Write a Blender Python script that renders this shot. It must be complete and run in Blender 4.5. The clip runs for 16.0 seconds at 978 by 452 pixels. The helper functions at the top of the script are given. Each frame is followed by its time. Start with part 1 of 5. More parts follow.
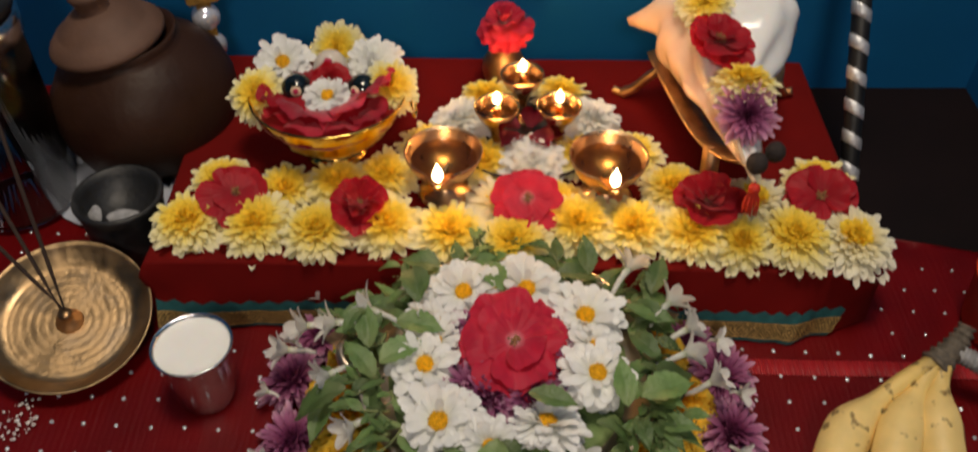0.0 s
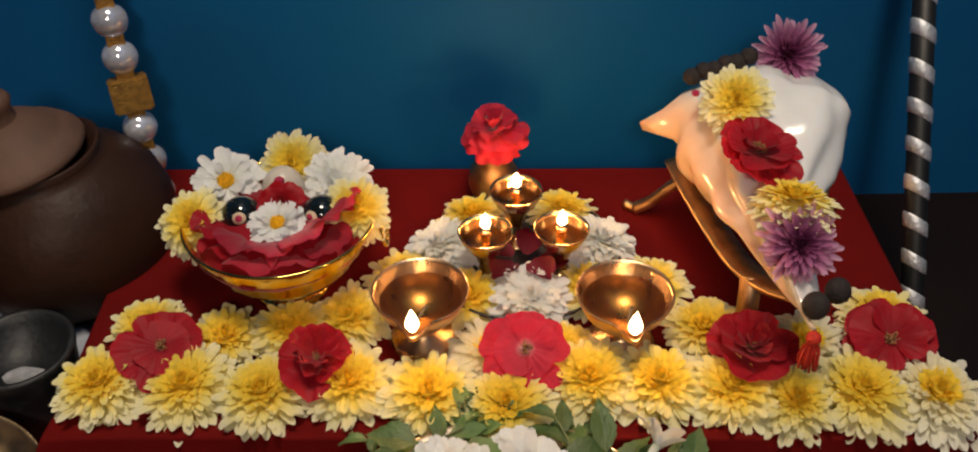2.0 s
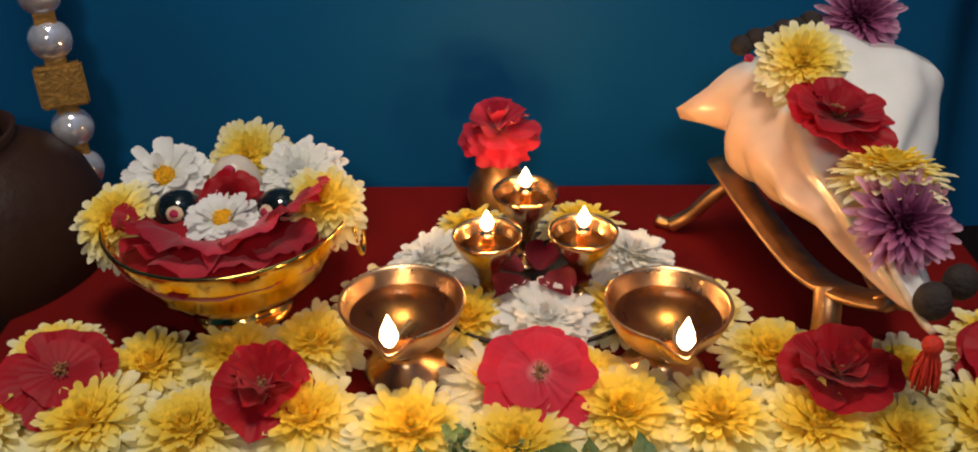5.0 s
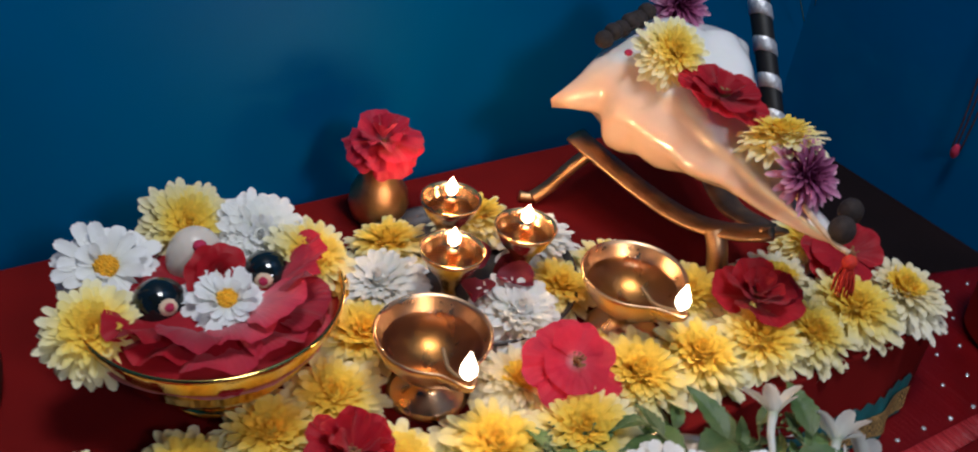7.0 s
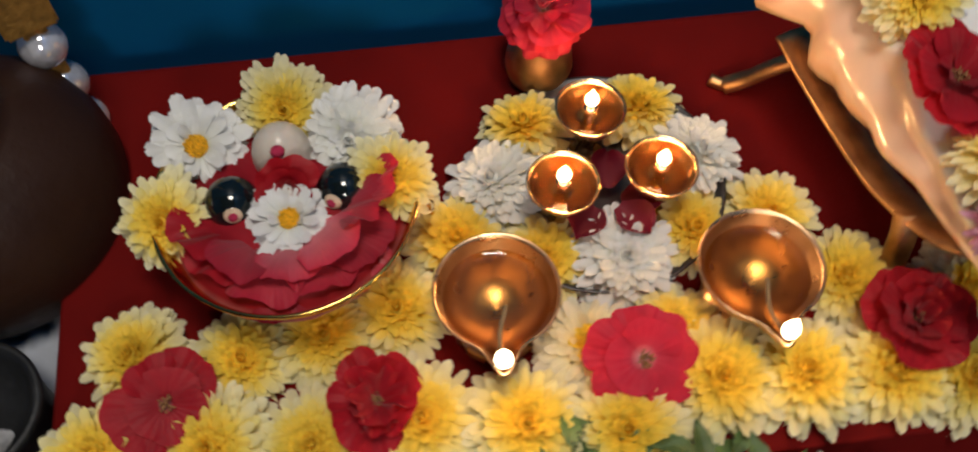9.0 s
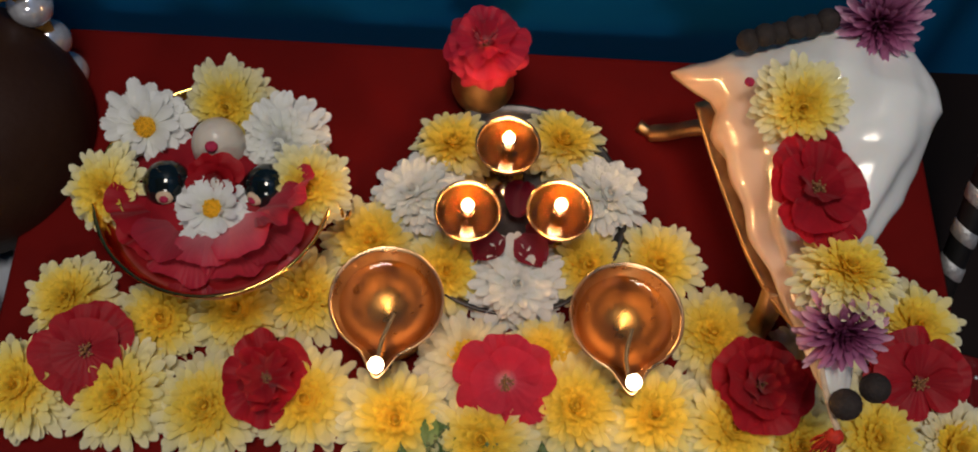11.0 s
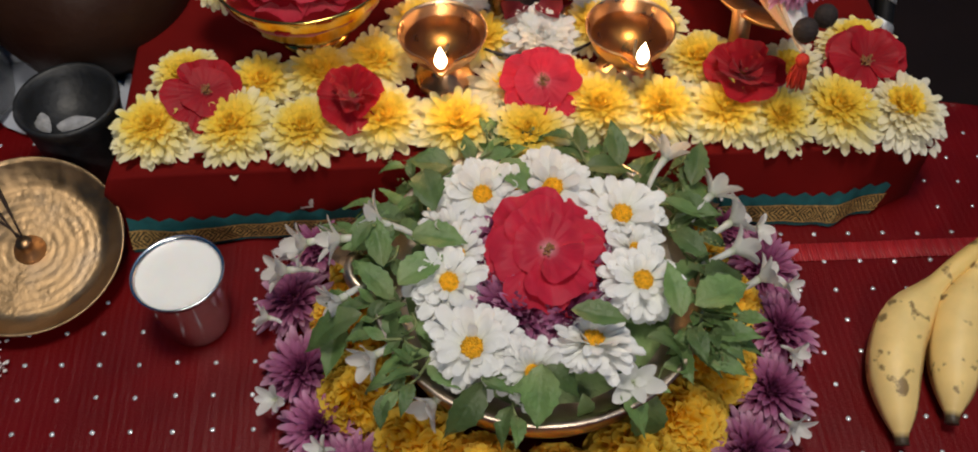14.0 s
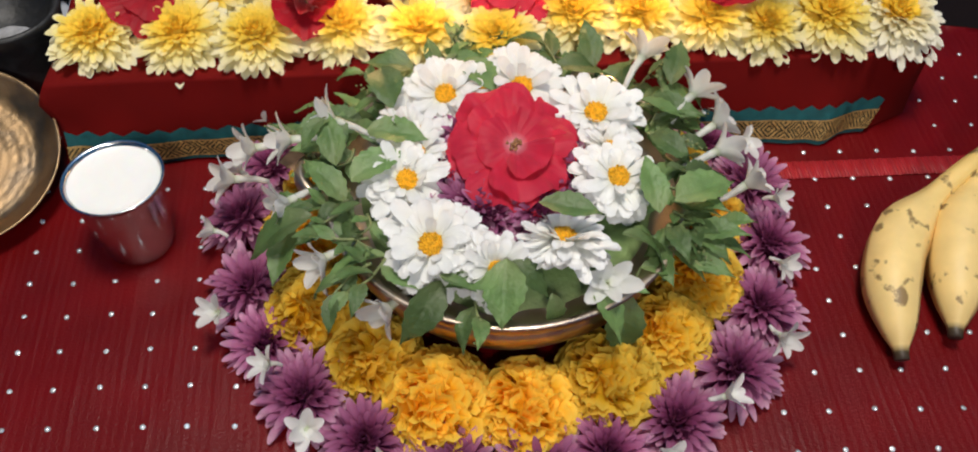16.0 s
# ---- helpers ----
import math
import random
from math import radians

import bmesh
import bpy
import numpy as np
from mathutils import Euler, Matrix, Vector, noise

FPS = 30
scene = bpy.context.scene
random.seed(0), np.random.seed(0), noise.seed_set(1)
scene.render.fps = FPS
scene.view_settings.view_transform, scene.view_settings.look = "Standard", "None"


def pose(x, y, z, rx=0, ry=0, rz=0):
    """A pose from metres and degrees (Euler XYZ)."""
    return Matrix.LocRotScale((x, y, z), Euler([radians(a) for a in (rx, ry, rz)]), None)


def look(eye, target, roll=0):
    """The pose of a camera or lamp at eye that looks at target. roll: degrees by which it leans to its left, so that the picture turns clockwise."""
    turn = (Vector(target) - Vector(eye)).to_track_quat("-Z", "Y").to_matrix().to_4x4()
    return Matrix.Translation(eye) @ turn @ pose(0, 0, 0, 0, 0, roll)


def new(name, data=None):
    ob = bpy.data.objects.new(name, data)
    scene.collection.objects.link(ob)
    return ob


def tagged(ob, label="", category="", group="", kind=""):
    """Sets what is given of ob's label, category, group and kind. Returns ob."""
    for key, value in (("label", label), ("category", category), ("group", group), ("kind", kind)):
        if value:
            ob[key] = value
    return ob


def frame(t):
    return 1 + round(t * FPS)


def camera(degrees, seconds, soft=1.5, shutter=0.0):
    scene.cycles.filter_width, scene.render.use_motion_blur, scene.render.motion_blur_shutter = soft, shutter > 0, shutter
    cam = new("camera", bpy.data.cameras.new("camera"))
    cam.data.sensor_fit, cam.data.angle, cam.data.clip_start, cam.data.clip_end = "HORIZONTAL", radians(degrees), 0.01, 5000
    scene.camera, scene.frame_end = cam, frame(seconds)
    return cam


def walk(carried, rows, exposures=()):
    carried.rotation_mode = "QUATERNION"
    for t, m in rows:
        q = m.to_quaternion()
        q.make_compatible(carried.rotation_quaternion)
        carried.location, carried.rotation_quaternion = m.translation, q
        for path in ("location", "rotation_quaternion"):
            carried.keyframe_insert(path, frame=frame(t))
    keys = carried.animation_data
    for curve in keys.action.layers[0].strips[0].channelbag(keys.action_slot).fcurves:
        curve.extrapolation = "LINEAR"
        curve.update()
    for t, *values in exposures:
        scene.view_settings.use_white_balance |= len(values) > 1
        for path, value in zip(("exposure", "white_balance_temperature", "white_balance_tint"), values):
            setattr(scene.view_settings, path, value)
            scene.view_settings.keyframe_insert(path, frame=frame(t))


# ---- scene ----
cam = camera(54.3, 16.0, soft=1.9, shutter=0.4)
METRES, EYE, TILT, LEAN, TURN = 1.4, 0.553, -44.3, 0.0, 0.0
ROWS = [
    (0.0, 0.0, 0.0, 0.0, -0.0, 0.0, -0.0),
    (0.5, -0.0052, -0.0104, 0.0055, -0.21, 3.82, 0.01),
    (1.0, -0.0088, 0.0017, 0.0087, -0.2, 4.57, 0.59),
    (1.5, -0.0016, 0.0534, 0.0242, -0.1, 4.98, 1.01),
    (2.0, 0.0038, 0.0964, 0.0306, -0.2, 5.05, 0.96),
    (2.5, 0.008, 0.1236, 0.035, 0.06, 4.71, 1.06),
    (3.0, 0.0202, 0.1531, 0.021, 2.32, 7.02, 1.12),
    (5.5, -0.0095, 0.1988, -0.0006, -1.88, 12.66, 0.82),
    (6.0, -0.0633, 0.1957, 0.0204, -12.96, 9.32, 7.45),
    (6.5, -0.1166, 0.1933, 0.0362, -21.55, 5.74, 12.22),
    (7.0, -0.1598, 0.2032, 0.0535, -28.23, 2.88, 16.96),
    (7.5, -0.1764, 0.2129, 0.0737, -29.7, -0.7, 19.79),
    (8.0, -0.1604, 0.2141, 0.0924, -27.48, -7.18, 19.73),
    (8.5, -0.1052, 0.2147, 0.1163, -17.5, -11.41, 15.07),
    (9.0, -0.0468, 0.2177, 0.1503, -6.19, -17.06, 5.86),
    (9.5, -0.0064, 0.2106, 0.1812, -1.55, -20.9, -0.75),
    (12.0, 0.0035, 0.1861, 0.1899, -0.78, -21.79, -2.38),
    (12.5, -0.0066, 0.1554, 0.1605, -1.67, -19.69, -0.44),
    (13.0, -0.0215, 0.1024, 0.1053, -2.62, -12.37, 1.31),
    (13.5, -0.0308, 0.0598, 0.0584, -2.93, -11.12, 2.19),
    (14.0, -0.031, 0.0553, 0.0186, -3.48, -9.03, 2.94),
    (14.5, -0.0192, 0.0771, -0.0113, -3.62, -5.52, 3.17),
    (15.0, -0.0142, 0.0839, -0.0315, -3.78, -6.8, 3.5),
    (15.5, -0.0175, 0.0804, -0.0392, -3.96, -7.36, 3.32),
    (16.0, -0.0216, 0.0784, -0.0349, -4.02, -7.45, 3.07),
]
walk(cam, [(t, pose(0, 0, EYE, TILT, LEAN, TURN) @ pose(METRES * x, METRES * y, METRES * z, 90 + pitch, roll, yaw)) for t, x, y, z, yaw, pitch, roll in ROWS],
     exposures=[(0.0, 0.16, 7300, 12), (3.0, 0.20, 7200, 12), (5.5, 0.14, 6600, 12), (6.5, 0.25, 5450, 12), (7.5, 0.25, 5600, 10), (8.5, 0.20, 6500, 10), (9.5, -0.12, 6450, 10), (12.0, -0.32, 6500, 10), (13.0, -0.08, 6600, 10),
                (14.0, 0.32, 6500, 10), (14.5, 0.35, 6500, 10), (15.0, 0.70, 6300, 10), (16.0, 0.85, 6300, 10)])

# ---- light ----
world = bpy.data.worlds.new("room_dusk")
scene.world = world
world.use_nodes = True
world.node_tree.nodes["Background"].inputs[0].default_value = (0.55, 0.7, 1.0, 1)
world.node_tree.nodes["Background"].inputs[1].default_value = 0.002


def area(name, at, to, power, size, color):
    data = bpy.data.lights.new(name, "AREA")
    data.energy, data.size, data.color = power, size, color
    ob = new(name, data)
    ob.matrix_world = look(at, to)
    return ob


area("ceiling_lamp_light", (0.02, 0.34, 2.1), (0.0, 0.45, 0.0), 20.0, 0.45, (1.0, 0.91, 0.78))
area("room_lamp_light", (-0.02, -0.95, 1.25), (0.0, 0.45, 0.0), 6.5, 0.26, (1.0, 0.93, 0.84))


def flame_light(at, power):
    data = bpy.data.lights.new("flame_light", "POINT")
    data.energy, data.shadow_soft_size, data.color = power, 0.004, (1.0, 0.55, 0.2)
    ob = new("flame_light", data)
    ob.location = at


# ---- materials ----
def mat(name, color, rough=0.6, metal=0.0, var=0.15, scale=60.0, bump=0.1, bscale=250.0, ramp=None,
        coat=0.0, sss=0.0, transmission=0.0, emission=0.0, rand=0.1, sheen=0.0, veins=0.0, rvar=0.0, dirt=None, thin=0.0, spec=0.5):
    """A procedural surface. ramp: colours along a petal or leaf. rand: how far one piece differs from the next."""
    m = bpy.data.materials.new(name)
    m.use_nodes = True
    nt = m.node_tree
    nodes, links = nt.nodes, nt.links
    b = nodes["Principled BSDF"]
    b.inputs["Roughness"].default_value = rough
    b.inputs["Metallic"].default_value = metal
    b.inputs["Coat Weight"].default_value = coat
    b.inputs["Coat Roughness"].default_value = 0.12
    b.inputs["Transmission Weight"].default_value = transmission
    b.inputs["Sheen Weight"].default_value = sheen
    if sss:
        b.inputs["Subsurface Weight"].default_value = sss
        b.inputs["Subsurface Radius"].default_value = (0.006, 0.003, 0.002)
        b.inputs["Subsurface Scale"].default_value = 0.4
    tc = nodes.new("ShaderNodeTexCoord")
    if ramp:
        sep = nodes.new("ShaderNodeSeparateXYZ")
        links.new(tc.outputs["UV"], sep.inputs[0])
        cr = nodes.new("ShaderNodeValToRGB")
        while len(cr.color_ramp.elements) < len(ramp):
            cr.color_ramp.elements.new(0.5)
        for e, (p, c) in zip(cr.color_ramp.elements, ramp):
            e.position, e.color = p, (*c, 1)
        links.new(sep.outputs[0], cr.inputs[0])
        col = cr.outputs[0]
    else:
        rgb = nodes.new("ShaderNodeRGB")
        rgb.outputs[0].default_value = (*color, 1)
        col = rgb.outputs[0]
    n1 = nodes.new("ShaderNodeTexNoise")
    n1.inputs["Scale"].default_value, n1.inputs["Detail"].default_value = scale, 5
    links.new(tc.outputs["Object"], n1.inputs["Vector"])
    mr = nodes.new("ShaderNodeMapRange")
    mr.inputs[1].default_value, mr.inputs[2].default_value = 0.3, 0.7
    mr.inputs[3].default_value, mr.inputs[4].default_value = 1 - var, 1 + var
    links.new(n1.outputs[0], mr.inputs[0])
    info = nodes.new("ShaderNodeObjectInfo")
    m2 = nodes.new("ShaderNodeMapRange")
    m2.inputs[3].default_value, m2.inputs[4].default_value = 1 - rand, 1 + rand
    links.new(info.outputs["Random"], m2.inputs[0])
    mul = nodes.new("ShaderNodeMath")
    mul.operation = "MULTIPLY"
    links.new(mr.outputs[0], mul.inputs[0])
    links.new(m2.outputs[0], mul.inputs[1])
    hsv = nodes.new("ShaderNodeHueSaturation")
    links.new(mul.outputs[0], hsv.inputs["Value"])
    links.new(col, hsv.inputs["Color"])
    out = hsv.outputs[0]
    if dirt:
        dcol, amount, dscale = dirt[:3]
        low = dirt[3] if len(dirt) > 3 else 0.52
        n3 = nodes.new("ShaderNodeTexNoise")
        n3.inputs["Scale"].default_value, n3.inputs["Detail"].default_value = dscale, 8
        links.new(tc.outputs["Object"], n3.inputs["Vector"])
        d = nodes.new("ShaderNodeMapRange")
        d.inputs[1].default_value, d.inputs[2].default_value = low, low + (0.2 if low < 0.6 else 0.06)
        d.inputs[4].default_value = amount
        links.new(n3.outputs[0], d.inputs[0])
        mx = nodes.new("ShaderNodeMix")
        mx.data_type = "RGBA"
        links.new(d.outputs[0], mx.inputs["Factor"])
        links.new(out, mx.inputs["A"])
        mx.inputs["B"].default_value = (*dcol, 1)
        out = mx.outputs["Result"]
    links.new(out, b.inputs["Base Color"])
    if rvar:
        r = nodes.new("ShaderNodeMapRange")
        r.inputs[1].default_value, r.inputs[2].default_value = 0.3, 0.7
        r.inputs[3].default_value, r.inputs[4].default_value = max(0.02, rough - rvar), rough + rvar
        links.new(n1.outputs[0], r.inputs[0])
        links.new(r.outputs[0], b.inputs["Roughness"])
    b.inputs["Specular IOR Level"].default_value = spec
    if thin:
        tr = nodes.new("ShaderNodeBsdfTranslucent")
        links.new(out, tr.inputs["Color"])
        ms = nodes.new("ShaderNodeMixShader")
        ms.inputs[0].default_value = thin
        links.new(b.outputs[0], ms.inputs[1])
        links.new(tr.outputs[0], ms.inputs[2])
        links.new(ms.outputs[0], nodes["Material Output"].inputs["Surface"])
    if emission:
        links.new(out, b.inputs["Emission Color"])
        b.inputs["Emission Strength"].default_value = emission
    if bump:
        n2 = nodes.new("ShaderNodeTexNoise")
        n2.inputs["Scale"].default_value, n2.inputs["Detail"].default_value = bscale, 4
        links.new(tc.outputs["Object"], n2.inputs["Vector"])
        height = n2.outputs[0]
        if veins:
            w = nodes.new("ShaderNodeTexWave")
            w.bands_direction = "Y"
            w.inputs["Scale"].default_value, w.inputs["Distortion"].default_value = veins, 1.0
            links.new(tc.outputs["UV"], w.inputs["Vector"])
            ad = nodes.new("ShaderNodeMath")
            links.new(n2.outputs[0], ad.inputs[0])
            links.new(w.outputs["Fac"], ad.inputs[1])
            height = ad.outputs[0]
        bp = nodes.new("ShaderNodeBump")
        bp.inputs["Strength"].default_value, bp.inputs["Distance"].default_value = bump, 0.002
        links.new(height, bp.inputs["Height"])
        links.new(bp.outputs[0], b.inputs["Normal"])
    return m


def ribbed(m, scale, strength, axis="X"):
    """Adds woven ribs to a cloth's relief."""
    nt = m.node_tree
    tc = nt.nodes.new("ShaderNodeTexCoord")
    w = nt.nodes.new("ShaderNodeTexWave")
    w.bands_direction = axis
    w.inputs["Scale"].default_value, w.inputs["Distortion"].default_value = scale, 1.5
    w.inputs["Detail"].default_value, w.inputs["Detail Scale"].default_value = 2, 0.3
    nt.links.new(tc.outputs["Object"], w.inputs["Vector"])
    bp = nt.nodes.new("ShaderNodeBump")
    bp.inputs["Strength"].default_value, bp.inputs["Distance"].default_value = strength, 0.0015
    b = nt.nodes["Principled BSDF"]
    old = b.inputs["Normal"].links
    if old:
        nt.links.new(old[0].from_socket, bp.inputs["Normal"])
    nt.links.new(w.outputs["Fac"], bp.inputs["Height"])
    nt.links.new(bp.outputs[0], b.inputs["Normal"])
    return m


def streaked(m, strength):
    """Adds the short pulled streaks of a thin silk that has been folded and smoothed out."""
    nt = m.node_tree
    tc, mp, nz, mr, bp = (nt.nodes.new("ShaderNode" + k) for k in ("TexCoord", "Mapping", "TexNoise", "MapRange", "Bump"))
    mp.inputs["Scale"].default_value = (120, 11, 1)
    mp.inputs["Rotation"].default_value = (0, 0, 0.22)
    nz.inputs["Scale"].default_value, nz.inputs["Detail"].default_value = 1.0, 3
    mr.inputs[1].default_value, mr.inputs[2].default_value = 0.52, 0.75
    bp.inputs["Strength"].default_value, bp.inputs["Distance"].default_value = strength, 0.003
    b = nt.nodes["Principled BSDF"]
    nt.links.new(tc.outputs["Object"], mp.inputs["Vector"])
    nt.links.new(mp.outputs[0], nz.inputs["Vector"])
    nt.links.new(nz.outputs[0], mr.inputs[0])
    nt.links.new(mr.outputs[0], bp.inputs["Height"])
    nt.links.new(b.inputs["Normal"].links[0].from_socket, bp.inputs["Normal"])
    nt.links.new(bp.outputs[0], b.inputs["Normal"])
    return m


M = {
    "wall": mat("blue_wall_paint", (0.0022, 0.110, 0.30), 0.55, spec=0.10, var=0.08, scale=5, bump=0.1, bscale=120, rand=0, dirt=((0.003, 0.085, 0.20), 0.4, 4)),
    "white_wall": mat("grey_ceiling_paint", (0.32, 0.32, 0.30), 0.8, var=0.04, scale=4, rand=0),
    "floor": mat("dark_floor_stone", (0.006, 0.0022, 0.0022), 0.6, spec=0.2, var=0.3, scale=12, rand=0),
    "cloth": streaked(ribbed(mat("red_silk_cloth", (0.118, 0.0018, 0.003), 0.36, var=0.16, scale=22, bump=0.22, bscale=900, rand=0, spec=0.22), 70, 0.06), 0.10),
    "drape": mat("red_cotton_drape", (0.130, 0.0022, 0.0018), 0.85, var=0.10, scale=30, bump=0.25, bscale=1500, rand=0, spec=0.15),
    "teal": mat("teal_woven_trim", (0.006, 0.085, 0.095), 0.7, var=0.25, scale=150, bump=0.3, bscale=1400, rand=0),
    "zari": mat("gold_zari_weave", (0.42, 0.27, 0.09), 0.5, 0.35, var=0.55, scale=420, bump=0.6, bscale=900, rand=0),
    "sequin": mat("silver_sequin", (0.80, 0.86, 0.90), 0.22, 0.45, var=0.1, scale=400, bump=0, rand=0.3),
    "mum": mat("yellow_petals", (1, 1, 0), 0.62, var=0.07, scale=120, bump=0.12, bscale=700, thin=0.38, spec=0.25, rand=0.07, veins=4,
               ramp=[(0.0, (0.95, 0.69, 0.07)), (0.32, (0.95, 0.74, 0.11)), (0.55, (0.94, 0.83, 0.33)), (1.0, (0.92, 0.88, 0.64))]),
    "mum_core": mat("deep_yellow_florets", (0.88, 0.48, 0.015), 0.6, var=0.2, scale=300, bump=0.3, bscale=600, thin=0.38, spec=0.25, rand=0.07,
                    ramp=[(0.0, (0.94, 0.63, 0.04)), (1.0, (0.95, 0.73, 0.09))]),
    "pale": mat("cream_petals", (1, 1, 1), 0.62, var=0.06, scale=120, bump=0.12, bscale=700, thin=0.38, spec=0.25, rand=0.06, veins=4,
                ramp=[(0.0, (0.82, 0.62, 0.18)), (0.35, (0.86, 0.80, 0.55)), (1.0, (0.88, 0.86, 0.74))]),
    "white": mat("white_petals", (1, 1, 1), 0.6, var=0.05, scale=120, bump=0.12, bscale=600, thin=0.28, spec=0.25, rand=0.04, veins=4,
                 ramp=[(0.0, (0.72, 0.74, 0.50)), (0.25, (0.86, 0.87, 0.82)), (1.0, (0.90, 0.90, 0.90))]),
    "daisy_core": mat("orange_yellow_disc", (0.86, 0.45, 0.01), 0.7, var=0.3, scale=500, bump=0.5, bscale=800, rand=0.1),
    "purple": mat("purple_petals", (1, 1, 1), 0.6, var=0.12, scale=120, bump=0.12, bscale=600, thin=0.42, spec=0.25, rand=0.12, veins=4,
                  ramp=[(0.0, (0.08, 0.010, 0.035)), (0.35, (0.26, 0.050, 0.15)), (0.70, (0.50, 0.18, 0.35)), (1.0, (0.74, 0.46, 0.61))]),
    "rose": mat("red_rose_petals", (1, 0, 0), 0.5, var=0.14, scale=90, bump=0.12, bscale=500, thin=0.42, spec=0.25, rand=0.1, veins=3, sheen=0.25,
                ramp=[(0.0, (0.66, 0.22, 0.20)), (0.16, (0.50, 0.008, 0.024)), (0.7, (0.55, 0.006, 0.02)), (1.0, (0.46, 0.006, 0.018))]),
    "rose_pink": mat("pink_red_rose_petals", (1, 0, 0), 0.5, var=0.12, scale=90, bump=0.14, bscale=500, thin=0.42, spec=0.25, rand=0.05, veins=3, sheen=0.25,
                     ramp=[(0.0, (0.86, 0.55, 0.55)), (0.12, (0.80, 0.25, 0.30)), (0.30, (0.70, 0.040, 0.085)), (0.6, (0.66, 0.020, 0.062)), (1.0, (0.64, 0.024, 0.066))]),
    "rose_dark": mat("crimson_rose_petals", (1, 0, 0), 0.5, var=0.16, scale=90, bump=0.12, bscale=500, thin=0.42, spec=0.25, rand=0.1, veins=3, sheen=0.2,
                     ramp=[(0.0, (0.55, 0.20, 0.20)), (0.14, (0.45, 0.010, 0.024)), (1.0, (0.50, 0.010, 0.026))]),
    "petal": mat("loose_rose_petals", (1, 0, 0), 0.45, var=0.12, scale=70, bump=0.15, bscale=500, thin=0.42, spec=0.25, rand=0.25, veins=5, sheen=0.3,
                 ramp=[(0.0, (0.82, 0.45, 0.46)), (0.3, (0.62, 0.09, 0.12)), (1.0, (0.52, 0.02, 0.05))]),
    "petal_pale": mat("pink_rose_petals", (1, 0, 0), 0.4, var=0.12, scale=70, bump=0.15, bscale=500, thin=0.3, spec=0.4, rand=0.2, veins=5,
                      ramp=[(0.0, (0.88, 0.60, 0.58)), (0.35, (0.80, 0.24, 0.28)), (1.0, (0.66, 0.04, 0.08))]),
    "bud": mat("dark_rosebud_petals", (1, 0, 0), 0.5, var=0.14, scale=90, bump=0.12, bscale=500, thin=0.3, spec=0.25, rand=0, ramp=[(0.0, (0.30, 0.006, 0.012)), (1.0, (0.42, 0.008, 0.016))]),
    "stamen": mat("dry_stamens", (0.35, 0.17, 0.07), 0.8, var=0.3, scale=600, rand=0.1),
    "marigold": mat("marigold_florets", (1, 1, 0), 0.6, var=0.10, scale=120, bump=0.15, bscale=600, thin=0.50, spec=0.25, rand=0.12, veins=5,
                    ramp=[(0.0, (0.93, 0.50, 0.010)), (0.6, (0.95, 0.60, 0.025)), (1.0, (0.96, 0.72, 0.11))]),
    "leaf": mat("holy_basil_leaf", (1, 1, 1), 0.45, var=0.28, scale=70, bump=0.45, bscale=350, thin=0.28, spec=0.5, rand=0.4,
                ramp=[(0.0, (0.22, 0.29, 0.12)), (0.5, (0.115, 0.20, 0.065)), (1.0, (0.15, 0.24, 0.085))]),
    "stem": mat("green_stem", (0.17, 0.2, 0.08), 0.6, var=0.25, scale=200, rand=0.2),
    "brown_leaf": mat("dry_brown_leaf", (0.27, 0.17, 0.10), 0.7, var=0.3, scale=120, rand=0.1),
    "jasmine": mat("white_jasmine", (0.86, 0.86, 0.83), 0.5, var=0.05, scale=100, bump=0.08, thin=0.42, spec=0.25, rand=0.05,
                   ramp=[(0.0, (0.62, 0.68, 0.50)), (0.2, (0.86, 0.87, 0.82)), (1.0, (0.88, 0.88, 0.87))]),
    "bronze": mat("old_bronze", (0.60, 0.48, 0.38), 0.36, 1.0, var=0.18, scale=40, bump=0.08, bscale=300, rand=0, rvar=0.1, dirt=((0.25, 0.17, 0.10), 0.5, 30)),
    "brass": mat("polished_yellow_brass", (0.80, 0.50, 0.13), 0.13, 1.0, var=0.08, scale=60, bump=0.04, bscale=200, rand=0, rvar=0.06),
    "copper": mat("warm_copper_brass", (0.74, 0.46, 0.26), 0.32, 1.0, var=0.1, scale=80, bump=0.05, bscale=300, rand=0.05, rvar=0.08),
    "goblet_brass": mat("dark_mirror_brass", (0.58, 0.38, 0.21), 0.2, 1.0, var=0.12, scale=80, bump=0.05, bscale=300, rand=0.05, rvar=0.06),
    "old_brass": mat("worn_stand_brass", (0.58, 0.34, 0.17), 0.44, 1.0, var=0.25, scale=90, bump=0.1, bscale=300, rand=0.05, rvar=0.1),
    "plate": mat("scratched_brass_plate", (0.42, 0.28, 0.15), 0.40, 1.0, var=0.16, scale=60, bump=0.14, bscale=250, rand=0, rvar=0.12, dirt=((0.30, 0.24, 0.18), 0.6, 40)),
    "oil": mat("lamp_oil", (0.50, 0.22, 0.05), 0.06, 0.0, var=0.1, scale=60, bump=0.02, bscale=60, coat=1.0, rand=0),
    "steel": mat("steel", (0.68, 0.68, 0.70), 0.2, 1.0, var=0.08, scale=80, bump=0.04, bscale=300, rand=0, rvar=0.06),
